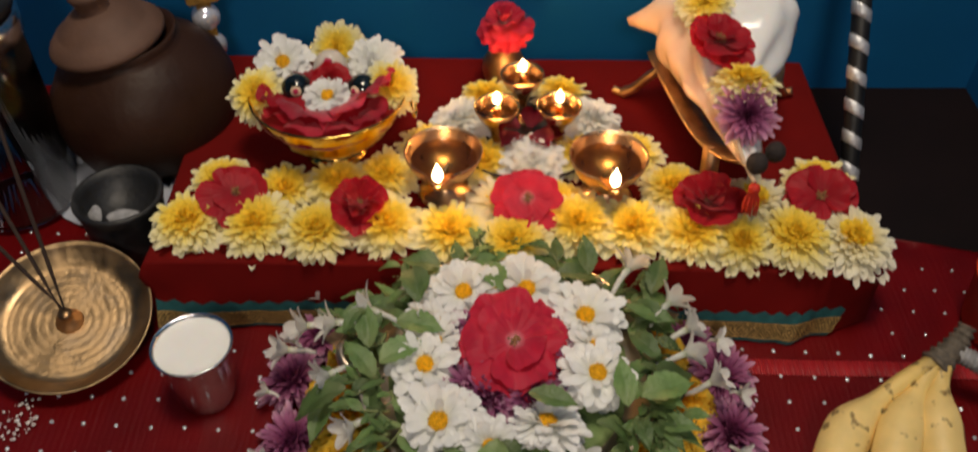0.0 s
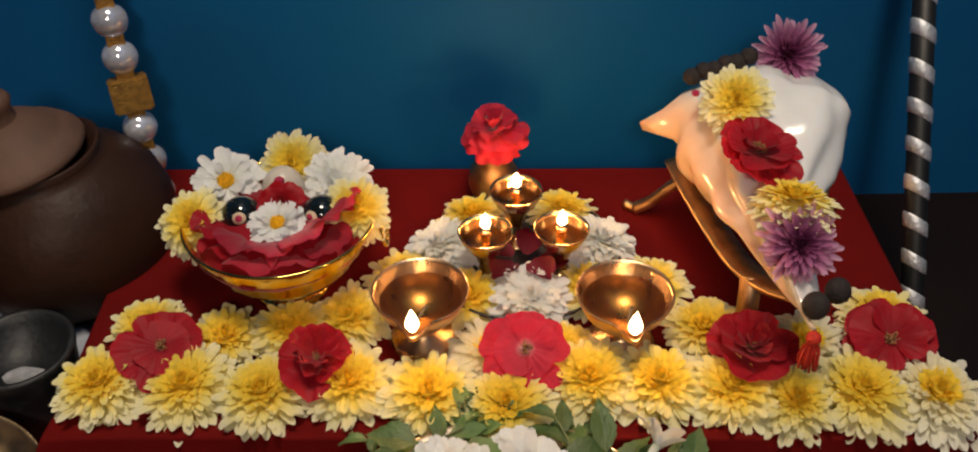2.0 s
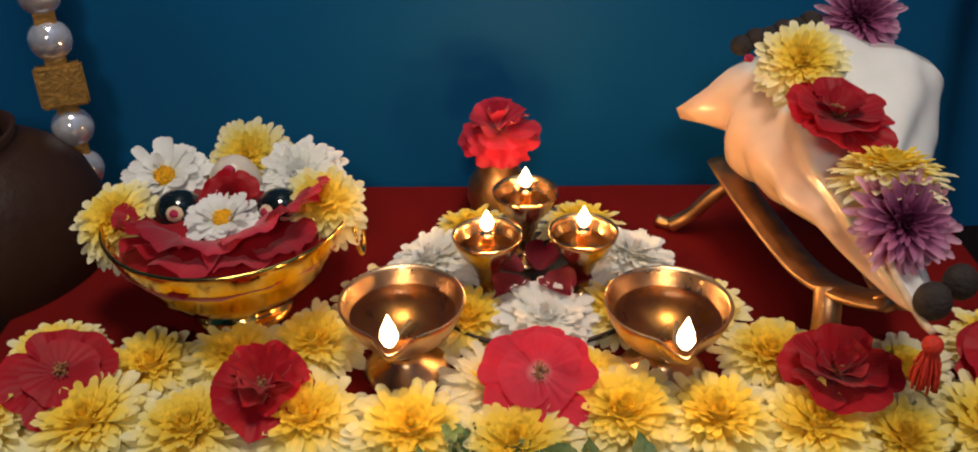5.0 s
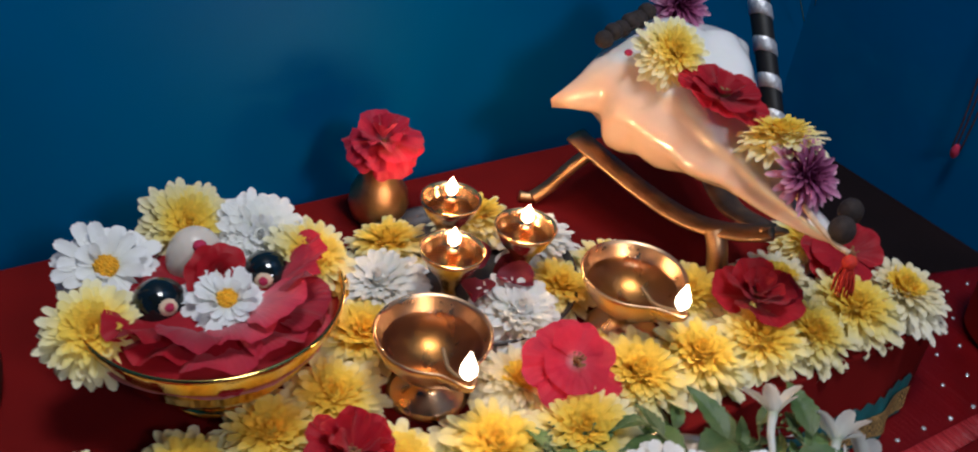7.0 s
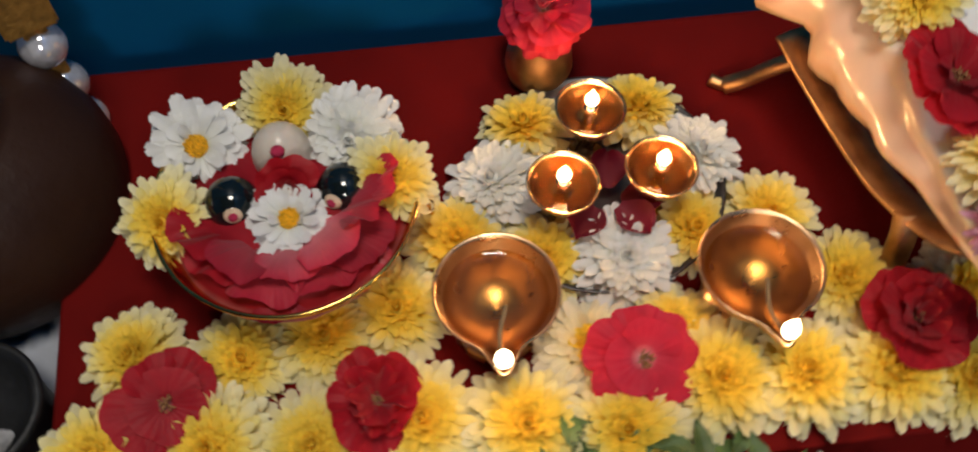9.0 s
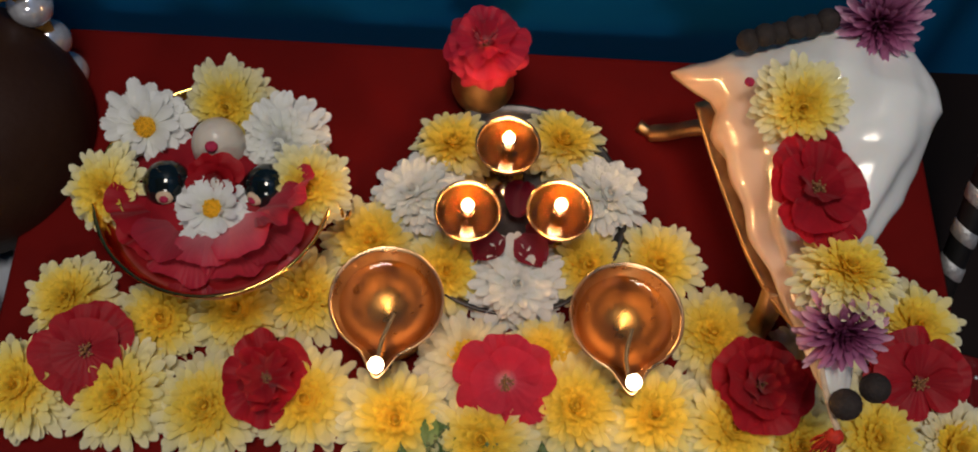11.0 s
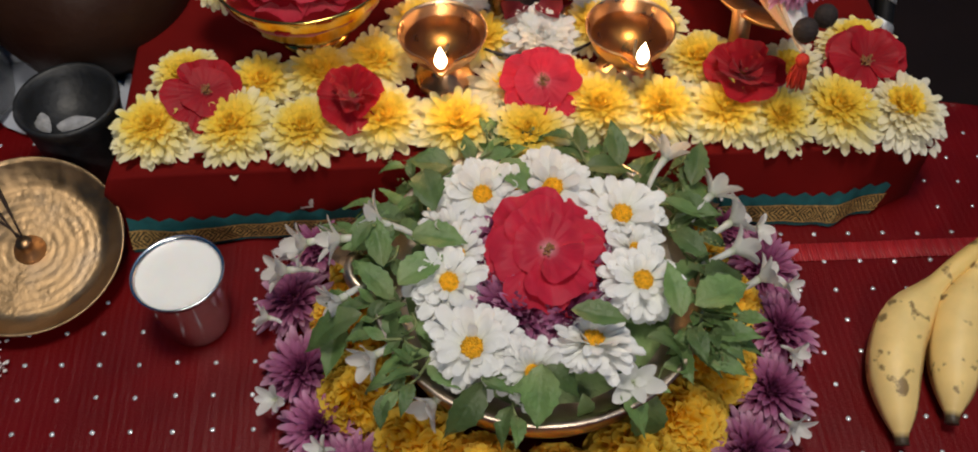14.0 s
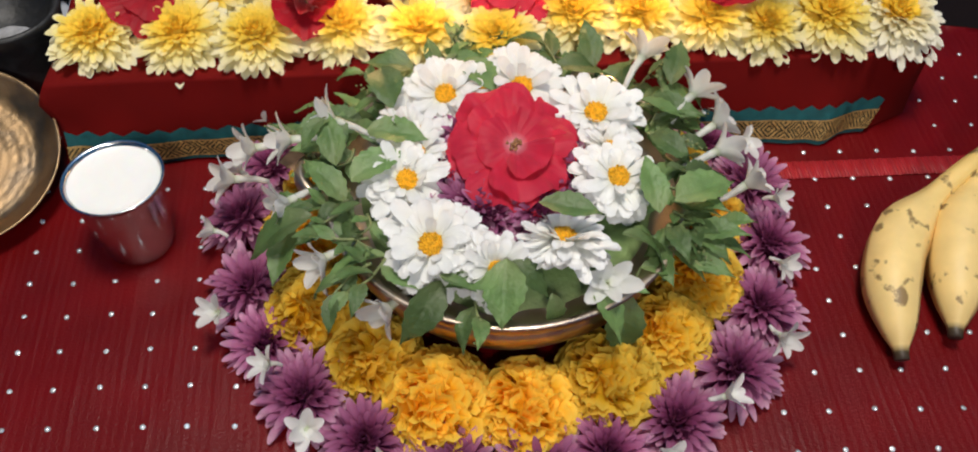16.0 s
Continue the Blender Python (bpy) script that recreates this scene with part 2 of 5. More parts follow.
    "dark_metal": mat("dark_oxidised_metal", (0.10, 0.09, 0.09), 0.4, 0.8, var=0.3, scale=80, rand=0),
    "burgundy": mat("burgundy_petals", (1, 0, 0), 0.5, thin=0.38, spec=0.25, rand=0.2, ramp=[(0.0, (0.22, 0.03, 0.05)), (1.0, (0.16, 0.003, 0.022))]),
    "milk": mat("milk", (0.88, 0.87, 0.84), 0.3, var=0.02, scale=60, bump=0.03, bscale=90, rand=0, sss=0.2),
    "clay": mat("smoked_brown_clay", (0.036, 0.0145, 0.0085), 0.5, var=0.3, scale=14, bump=0.25, bscale=160, rand=0, rvar=0.1, spec=0.22, dirt=((0.018, 0.010, 0.008), 0.7, 7)),
    "lid": mat("dusty_clay_lid", (0.105, 0.052, 0.034), 0.7, var=0.25, scale=25, bump=0.25, bscale=200, rand=0),
    "stone": mat("black_stone", (0.012, 0.0125, 0.014), 0.5, var=0.3, scale=60, bump=0.25, bscale=260, rand=0, dirt=((0.07, 0.07, 0.075), 0.45, 45)),
    "ash": mat("grey_ash", (0.30, 0.30, 0.31), 0.9, var=0.35, scale=120, bump=0.5, bscale=400, rand=0.1),
    "pebble": mat("polished_black_pebble", (0.006, 0.010, 0.011), 0.08, var=0.2, scale=40, bump=0, rand=0, coat=0.5),
    "egg": mat("veined_white_stone", (0.66, 0.58, 0.50), 0.3, var=0.16, scale=60, bump=0.05, rand=0, sss=0.2),
    "kumkum": mat("red_kumkum_powder", (0.42, 0.02, 0.07), 0.9, var=0.2, scale=400, bump=0.4, bscale=900, rand=0),
    "sandal": mat("sandal_paste", (0.66, 0.48, 0.33), 0.85, var=0.15, scale=300, rand=0),
    "conch": mat("glossy_conch_shell", (1, 1, 1), 0.18, var=0.05, scale=45, bump=0.10, bscale=60, rand=0, sss=0.15, coat=0.4,
                 ramp=[(0.0, (0.80, 0.81, 0.82)), (0.08, (0.82, 0.78, 0.74)), (0.18, (0.84, 0.60, 0.46)), (0.50, (0.84, 0.58, 0.43)), (0.575, (0.84, 0.66, 0.54)), (0.60, (0.82, 0.80, 0.78)), (1.0, (0.80, 0.81, 0.82))]),
    "cord": mat("dark_cord", (0.025, 0.016, 0.014), 0.8, var=0.3, scale=300, bump=0.5, bscale=700, rand=0.1),
    "red_thread": mat("red_thread", (0.62, 0.03, 0.012), 0.7, var=0.2, scale=500, bump=0.4, bscale=900, rand=0),
    "black_wrap": mat("black_tape", (0.008, 0.008, 0.009), 0.5, var=0.3, scale=100, rand=0),
    "silver_wrap": mat("crinkled_silver_foil", (0.72, 0.73, 0.76), 0.45, 0.7, var=0.2, scale=300, bump=0.5, bscale=350, rand=0.15),
    "gold_wrap": mat("antique_gold_paper", (0.34, 0.18, 0.04), 0.45, 0.5, var=0.3, scale=250, bump=0.4, bscale=500, rand=0),
    "glass": mat("clear_glass", (0.95, 0.97, 0.98), 0.03, var=0, bump=0, transmission=1.0, rand=0),
    "gem": mat("mirror_cabochon", (0.70, 0.72, 0.80), 0.1, 0.55, var=0.2, scale=200, bump=0.1, bscale=200, rand=0.15, coat=1.0),
    "white_cloth": mat("white_cotton_cloth", (0.42, 0.45, 0.52), 0.85, var=0.12, scale=40, bump=0.3, bscale=1200, rand=0, dirt=((0.30, 0.34, 0.44), 0.4, 25)),
    "banana": mat("ripe_banana_skin", (1, 1, 1), 0.5, var=0.08, scale=60, bump=0.12, bscale=120, rand=0.06, sss=0.06, dirt=((0.13, 0.07, 0.025), 0.8, 90, 0.60),
                  ramp=[(0.0, (0.045, 0.03, 0.02)), (0.035, (0.06, 0.04, 0.02)), (0.07, (0.76, 0.55, 0.22)), (0.6, (0.82, 0.60, 0.24)), (0.9, (0.72, 0.50, 0.16)), (1.0, (0.20, 0.15, 0.06))]),
    "crown": mat("withered_banana_crown", (0.11, 0.09, 0.07), 0.8, var=0.4, scale=250, bump=0.7, bscale=400, rand=0),
    "orange": mat("orange_red_plastic", (0.62, 0.05, 0.012), 0.45, var=0.08, scale=30, rand=0),
    "incense": mat("dark_incense_stick", (0.035, 0.02, 0.015), 0.85, var=0.3, scale=500, rand=0.1),
    "powder": mat("spilled_white_powder", (0.6, 0.56, 0.54), 0.95, var=0.3, scale=500, rand=0.2),
    "flame": mat("oil_flame", (1.0, 0.80, 0.50), 0.9, var=0, bump=0, emission=11.0, rand=0),
    "wick": mat("cotton_wick", (0.20, 0.14, 0.08), 0.9, var=0.3, scale=900, rand=0),
    "black_thread": mat("black_red_thread", (0.05, 0.012, 0.01), 0.8, var=0.4, scale=200, rand=0),
}




def brocade(m):
    """Gold lozenges woven on a dark ground, along the hem."""
    nt = m.node_tree
    nd, ln = nt.nodes, nt.links

    def op(kind, a, bb):
        n = nd.new("ShaderNodeMath")
        n.operation = kind
        for k, v in enumerate((a, bb)):
            if isinstance(v, (int, float)):
                n.inputs[k].default_value = v
            elif v is not None:
                ln.new(v, n.inputs[k])
        return n.outputs[0]

    tc = nd.new("ShaderNodeTexCoord")
    sep = nd.new("ShaderNodeSeparateXYZ")
    ln.new(tc.outputs["UV"], sep.inputs[0])
    fx = op("ABSOLUTE", op("SUBTRACT", op("FRACT", op("MULTIPLY", sep.outputs[0], 26.0), None), 0.5), None)
    fy = op("ABSOLUTE", op("SUBTRACT", sep.outputs[1], 0.5), None)
    wave = op("SINE", op("MULTIPLY", op("ADD", op("MULTIPLY", fx, 1.6), fy), 26.0), None)
    line = op("GREATER_THAN", wave, -0.25)
    edge = op("GREATER_THAN", fy, 0.41)
    gold = op("MAXIMUM", line, edge)
    b = nd["Principled BSDF"]
    old = b.inputs["Base Color"].links[0].from_socket
    mx = nd.new("ShaderNodeMix")
    mx.data_type = "RGBA"
    ln.new(gold, mx.inputs["Factor"])
    mx.inputs["A"].default_value = (0.035, 0.032, 0.014, 1)
    ln.new(old, mx.inputs["B"])
    ln.new(mx.outputs["Result"], b.inputs["Base Color"])


brocade(M["zari"])


def clear_oil(name, tint):
    """Clear tinted oil: light passes straight through, the surface shines."""
    m = bpy.data.materials.new(name)
    m.use_nodes = True
    nt = m.node_tree
    nt.nodes.remove(nt.nodes["Principled BSDF"])
    tr, gl, fr, ms = (nt.nodes.new("ShaderNode" + k) for k in ("BsdfTransparent", "BsdfGlossy", "Fresnel", "MixShader"))
    tr.inputs[0].default_value = (*tint, 1)
    gl.inputs["Roughness"].default_value = 0.03
    fr.inputs["IOR"].default_value = 1.47
    nt.links.new(fr.outputs[0], ms.inputs[0])
    nt.links.new(tr.outputs[0], ms.inputs[1])
    nt.links.new(gl.outputs[0], ms.inputs[2])
    nt.links.new(ms.outputs[0], nt.nodes["Material Output"].inputs["Surface"])
    return m


M["oil"] = clear_oil("clear_lamp_oil", (0.86, 0.70, 0.44))


# ---- building helpers ----
class Geo:
    """Vertices, faces and their places along and across a piece, gathered for one mesh."""

    def __init__(self):
        self.v, self.f, self.uv = [], [], []

    def grid(self, pts, us, vs, close=False):
        """pts[i][j]: rows of points; us, vs: the matching coordinates."""
        base, n, m = len(self.v), len(pts), len(pts[0])
        for i in range(n):
            for j in range(m):
                self.v.append(tuple(pts[i][j]))
                self.uv.append((us[i], vs[j]))
        for i in range(n - 1):
            for j in range(m if close else m - 1):
                k = (j + 1) % m
                self.f.append((base + i * m + j, base + i * m + k, base + (i + 1) * m + k, base + (i + 1) * m + j))

    def mesh(self, name, material, smooth=True):
        me = bpy.data.meshes.new(name)
        me.from_pydata(self.v, [], self.f)
        layer = me.uv_layers.new(name="UVMap")
        idx = np.zeros(len(me.loops), dtype=np.int32)
        me.loops.foreach_get("vertex_index", idx)
        layer.data.foreach_set("uv", np.array(self.uv, dtype=np.float32)[idx].ravel())
        me.materials.append(material)
        me.polygons.foreach_set("use_smooth", [smooth] * len(me.polygons))
        me.update()
        return me


def add(name, data, parent=None, at=None, label=""):
    ob = new(name, data)
    if parent is not None:
        ob.parent = parent
    if at is not None:
        ob.matrix_basis = at
    if label:
        tagged(ob, label)
    return ob


def thing(name, at, label, category, group="", kind=""):
    ob = new(name)
    ob.empty_display_size = 0.01
    ob.matrix_basis = at
    return tagged(ob, label, category, group, kind)


def lathe(profile, seg=48, shape=None):
    """A turned body: profile of (radius, height); shape(angle, r, z) may bend it."""
    g = Geo()
    rows = []
    for r, z in profile:
        row = []
        for j in range(seg):
            a = 2 * math.pi * j / seg
            p = (r * math.cos(a), r * math.sin(a), z)
            row.append(shape(a, r, z) if shape else p)
        rows.append(row)
    n = len(profile)
    g.grid(rows, [i / max(1, n - 1) for i in range(n)], [j / seg for j in range(seg)], close=True)
    return g


def smooth_line(points, n):
    """Points of a smooth curve through the given ones."""
    pts = [Vector(p) for p in points]
    pts = [pts[0] * 2 - pts[1]] + pts + [pts[-1] * 2 - pts[-2]]
    out = []
    for i in range(n + 1):
        u = i / n * (len(pts) - 3)
        k = min(int(u), len(pts) - 4)
        t = u - k
        a, b, c, d = pts[k:k + 4]
        out.append(0.5 * ((2 * b) + (c - a) * t + (2 * a - 5 * b + 4 * c - d) * t * t + (3 * b - a - 3 * c + d) * t ** 3))
    return out


def tube(points, radius, n=16, seg=8, g=None, flat=1.0, up=(0, 0, 1)):
    """A tube along a smooth curve; radius: a number or a function of 0..1."""
    g = g or Geo()
    line = smooth_line(points, n)
    rows = []
    for i, p in enumerate(line):
        t = (line[min(i + 1, n)] - line[max(i - 1, 0)]).normalized()
        side = t.cross(Vector(up))
        if side.length < 0.05:
            side = t.cross(Vector((1, 0, 0)))
        side.normalize()
        top = side.cross(t).normalized()
        r = radius(i / n) if callable(radius) else radius
        rows.append([p + side * (r * math.cos(2 * math.pi * j / seg)) + top * (r * flat * math.sin(2 * math.pi * j / seg)) for j in range(seg)])
    rows = [[line[0]] * seg] + rows + [[line[-1]] * seg]
    g.grid(rows, [0] + [i / n for i in range(n + 1)] + [1], [j / seg for j in range(seg)], close=True)
    return g


def ball(g, c, r, seg=8, rings=6, squash=1.0, uv=0.5):
    rows = []
    for i in range(rings + 1):
        t = math.pi * i / rings
        rows.append([(c[0] + r * math.sin(t) * math.cos(2 * math.pi * j / seg), c[1] + r * math.sin(t) * math.sin(2 * math.pi * j / seg), c[2] - r * squash * math.cos(t)) for j in range(seg)])
    g.grid(rows, [uv] * (rings + 1), [j / seg for j in range(seg)], close=True)


def petal(g, rnd, ang, r0, z0, length, width, lift, curl, n=4, across=2, cup=0.25, tip=0.55, ruffle=0.0, u0=0.0, u1=1.0, notch=0.0, fan=0.0):
    """One petal that grows outwards at the angle ang; lift and curl in degrees. tip: where it is widest."""
    ca, sa = math.cos(ang), math.sin(ang)
    r, z = r0, z0
    rows, us = [], []
    last = 0.0
    ph = rnd.random() * 6.3
    for i in range(n + 1):
        s = 1 - (1 - i / n) ** 1.5
        a = radians(lift + curl * s)
        step = length * (s - last)
        last = s
        r += math.cos(a) * step
        z += math.sin(a) * step
        if s < tip:
            w = 0.32 + 0.68 * math.sin(math.pi / 2 * s / tip)
        else:
            w = math.sqrt(max(0.0, 1 - ((s - tip) / (1 - tip)) ** 2 * (0.94 if not fan else 0.80)))
        w *= width / 2
        row = []
        for j in range(across + 1):
            q = 2 * j / across - 1
            rise = cup * w * q * q + (ruffle * length * s * math.sin(q * 3.6 + ph + s * 2.5) if ruffle else 0)
            back = fan * length * s * q * q
            rr = r - math.cos(a) * back - math.sin(a) * rise - (notch * length * (1 - abs(q)) if i == n else 0)
            zz = z + math.cos(a) * rise - math.sin(a) * back
            row.append((rr * ca - q * w * sa, rr * sa + q * w * ca, zz))
        rows.append(row)
        us.append(u0 + (u1 - u0) * s)
    g.grid(rows, us, [j / across for j in range(across + 1)])


def whorl(g, rnd, count, r0, z0, length, width, lift, curl, jit=0.12, wild=1.0, **kw):
    turn = rnd.random() * 6.3
    for k in range(count):
        petal(g, rnd, turn + 2 * math.pi * (k + rnd.uniform(-0.3, 0.3)) / count, r0, z0 + rnd.uniform(-1, 1) * 0.0006,
              length * rnd.uniform(1 - jit, 1 + jit), width * rnd.uniform(0.85, 1.15), lift + wild * rnd.uniform(-11, 11), curl + wild * rnd.uniform(-18, 18), **kw)


def place(x, y, z, tilt=0.0, toward=0.0, spin=0.0, size=1.0):
    """A pose at a point, tipped by tilt degrees towards a compass angle."""
    t = radians(toward)
    return (Matrix.Translation((x, y, z)) @ Matrix.Rotation(radians(tilt), 4, Vector((-math.sin(t), math.cos(t), 0)))
            @ Matrix.Rotation(radians(spin), 4, "Z") @ Matrix.Scale(size, 4))


# ---- flower kinds, each a few shapes that repeat ----
def mum_meshes(name, seed, r, outer, core, wide=1.0):
    """A chrysanthemum of radius r: a full dome of spoon-tipped petals round a cushion of short ones."""
    rnd = random.Random(seed)
    g = Geo()
    k = r / 0.024
    for count, r0, z0, ln, wd, lift, curl, ua, ub in ((28, 6.0, 2.0, 19.8, 5.6, -7, -13, 0.46, 1.0), (29, 6.0, 3.4, 19.4, 5.5, 1, -16, 0.40, 1.0), (29, 5.5, 5.0, 18.2, 5.3, 8, -17, 0.32, 0.94), (28, 5.2, 6.4, 16.4, 5.0, 14, -17, 0.24, 0.80),
                                                      (27, 4.8, 7.6, 14.4, 4.7, 21, -17, 0.16, 0.62), (25, 4.4, 8.6, 12.2, 4.4, 28, -16, 0.10, 0.46), (22, 4.0, 9.4, 10.2, 4.2, 36, -14, 0.05, 0.34)):
        whorl(g, rnd, count, r0 * k / 1000, z0 * k / 1000, ln * k / 1000, wide * wd * 0.92 * k / 1000, lift, curl, jit=0.20, wild=1.0, n=5, cup=0.42, tip=0.80, u0=ua, u1=ub)
    ball(g, (0, 0, 0.0045 * k), 0.0165 * k, seg=16, rings=8, squash=0.34, uv=0.45)
    c = Geo()
    whorl(c, rnd, 20, 0.0030 * k, 0.0096 * k, 0.0086 * k, 0.0042 * k, 44, -16, wild=0.7, n=3, cup=0.4, tip=0.72)
    whorl(c, rnd, 16, 0.0018 * k, 0.0102 * k, 0.0074 * k, 0.0038 * k, 57, -10, wild=0.7, n=3, cup=0.4, tip=0.72)
    whorl(c, rnd, 12, 0.0006 * k, 0.0104 * k, 0.0066 * k, 0.0034 * k, 72, 8, wild=0.7, n=3, cup=0.4, tip=0.72)
    ball(c, (0, 0, 0.0075 * k), 0.0060 * k, uv=0.3)
    return g.mesh(name + "_petals", outer), c.mesh(name + "_core", core)


def spiky_mum_meshes(name, seed, r, material):
    """A chrysanthemum with narrow, channelled, pointed petals standing out like a star."""
    rnd = random.Random(seed)
    g = Geo()
    k = r / 0.024
    for count, r0, z0, ln, wd, lift, curl, ua, ub in ((22, 5.0, 2.0, 20.0, 5.0, 0, -6, 0.30, 1.0), (22, 5.0, 3.6, 19.6, 4.8, 12, -8, 0.26, 1.0), (20, 4.5, 5.0, 17.6, 4.5, 24, -8, 0.20, 0.92),
                                                      (18, 4.0, 6.2, 14.5, 4.0, 36, -6, 0.12, 0.78), (15, 3.2, 7.0, 11.0, 3.4, 48, 0, 0.05, 0.6)):
        whorl(g, rnd, count, r0 * k / 1000, z0 * k / 1000, ln * k / 1000, wd * k / 1000, lift, curl, jit=0.18, wild=1.0, n=5, cup=0.85, tip=0.56, u0=ua, u1=ub)
    ball(g, (0, 0, 0.004 * k), 0.012 * k, seg=14, rings=8, squash=0.4, uv=0.2)
    c = Geo()
    whorl(c, rnd, 13, 0.0022 * k, 0.0075 * k, 0.0080 * k, 0.0030 * k, 58, 8, n=3, cup=0.7, tip=0.6, u0=0.0, u1=0.42)
    whorl(c, rnd, 9, 0.0008 * k, 0.0078 * k, 0.0066 * k, 0.0028 * k, 74, 10, n=3, cup=0.7, tip=0.6, u0=0.0, u1=0.35)
    ball(c, (0, 0, 0.006 * k), 0.004 * k, uv=0.05)
    return g.mesh(name + "_petals", material), c.mesh(name + "_core", material)


def daisy_meshes(seed, r):
    """A half-double daisy: crowded blunt white petals, the short inner ones folding over the disc's edge."""
    rnd = random.Random(seed)
    g = Geo()
    k = r / 0.023
    for count, r0, z0, ln, wd, lift, curl, wild in ((23, 4.2, 2.6, 20.0, 7.6, -4, -16, 1.1), (23, 4.2, 4.0, 19.4, 7.4, 6, -20, 1.2), (21, 4.2, 5.2, 17.2, 7.0, 16, -26, 1.4), (18, 4.4, 6.0, 13.5, 6.4, 28, -34, 1.7), (9, 4.6, 6.4, 9.0, 5.4, 44, -30, 2.0)):
        whorl(g, rnd, count, r0 * k / 1000, z0 * k / 1000, ln * k / 1000, wd * k / 1000, lift, curl, jit=0.22, wild=wild * 1.15, cup=0.30, tip=0.80, n=5, across=3, notch=0.04, ruffle=0.02)
    ball(g, (0, 0, 0.003 * k), 0.012 * k, seg=14, rings=6, squash=0.3, uv=0.5)
    c = Geo()
    ball(c, (0, 0, 0.0066 * k), 0.0058 * k, seg=14, rings=8, squash=0.45)
    for i in range(46):
        a, q = i * 2.39996, math.sqrt(i / 46) * 0.0056 * k
        ball(c, (q * math.cos(a), q * math.sin(a), 0.0093 * k - 34 * q * q / k * 0.9), rnd.uniform(0.0006, 0.0010) * k, seg=5, rings=4)
    return g.mesh("daisy_petals", M["white"]), c.mesh("daisy_disc", M["daisy_core"])


def rose_petal(g, rnd, ang, half, length, z0, lift, curl, ruffle, crease):
    """A broad fan-shaped petal with a waved edge, soft radial creases and one side lapped over its neighbour."""
    n, across = 9, 14
    sd = rnd.random() * 90
    lap = rnd.choice((-1, 1)) * 0.07
    rows, us = [], []
    r, z = 0.0012, z0
    for i in range(n + 1):
        s = i / n
        a = radians(lift + curl * s)
        if i:
            r += math.cos(a) * length / n
            z += math.sin(a) * length / n
        row = []
        for j in range(across + 1):
            q = 2 * j / across - 1
            edge = 1 - 0.30 * q ** 4 * s + s * s * (0.09 * noise.noise((q * 1.6 + sd, sd, 0.5)) + 0.04 * noise.noise((q * 5 + sd, 2.0, sd)) - 0.05 * math.exp(-(q / 0.22) ** 2))
            wave = ruffle * length * s ** 1.6 * (1.6 * noise.noise((q * 1.9 + sd, s * 0.8, 3.0)) + 0.7 * noise.noise((q * 4.6, s * 1.5, sd)))
            fold = crease * length * s * math.sin(q * 8 + sd + s) * (1 - 0.4 * s)
            h = wave + fold + lap * q * length * s - 0.05 * length * s * s * s
            rr = r * edge - math.sin(a) * h
            p = ang + radians(half) * q
            row.append((rr * math.cos(p), rr * math.sin(p), z + (edge - 1) * length * math.sin(a) + math.cos(a) * h))
        rows.append(row)
        us.append(s)
    g.grid(rows, us, [j / across for j in range(across + 1)])


def rose_meshes(seed, r, material, openness=1.0, layers=((5, 1.0, 2, -10), (4, 0.86, 16, -12), (3, 0.55, 36, -8)), ruffle=0.10, crease=0.018, tuft=1.0):
    """An open rose: broad, soft, overlapping petals in whorls round a tuft of stamens."""
    rnd = random.Random(seed)
    g = Geo()
    k = r / 0.03
    for i, (count, reach, lift, curl) in enumerate(layers):
        turn = rnd.random() * 6.3
        for m in range(count):
            rose_petal(g, rnd, turn + 2 * math.pi * (m + rnd.uniform(-0.16, 0.16)) / count, 230 / count * rnd.uniform(0.85, 1.15), 0.0298 * reach * k * rnd.uniform(0.88, 1.1),
                       (0.002 + 0.0020 * i + 0.0003 * m) * k, 90 - (90 - lift) * openness + rnd.uniform(-6, 6), curl + rnd.uniform(-8, 8), ruffle, crease)
    c = Geo()
    for i in range(34):
        a, q = rnd.random() * 6.3, rnd.uniform(0.0005, 0.0042) * k * tuft
        h = rnd.uniform(0.007, 0.0105) * k
        tip = (q * 1.2 * math.cos(a), q * 1.2 * math.sin(a), h)
        tube([(q * 0.5 * math.cos(a), q * 0.5 * math.sin(a), 0.004 * k), tip], 0.0003 * k, n=2, seg=4, g=c)
        ball(c, tip, 0.0007 * k, seg=5, rings=4)
    return g.mesh("rose_petals", material), c.mesh("rose_stamens", M["stamen"])


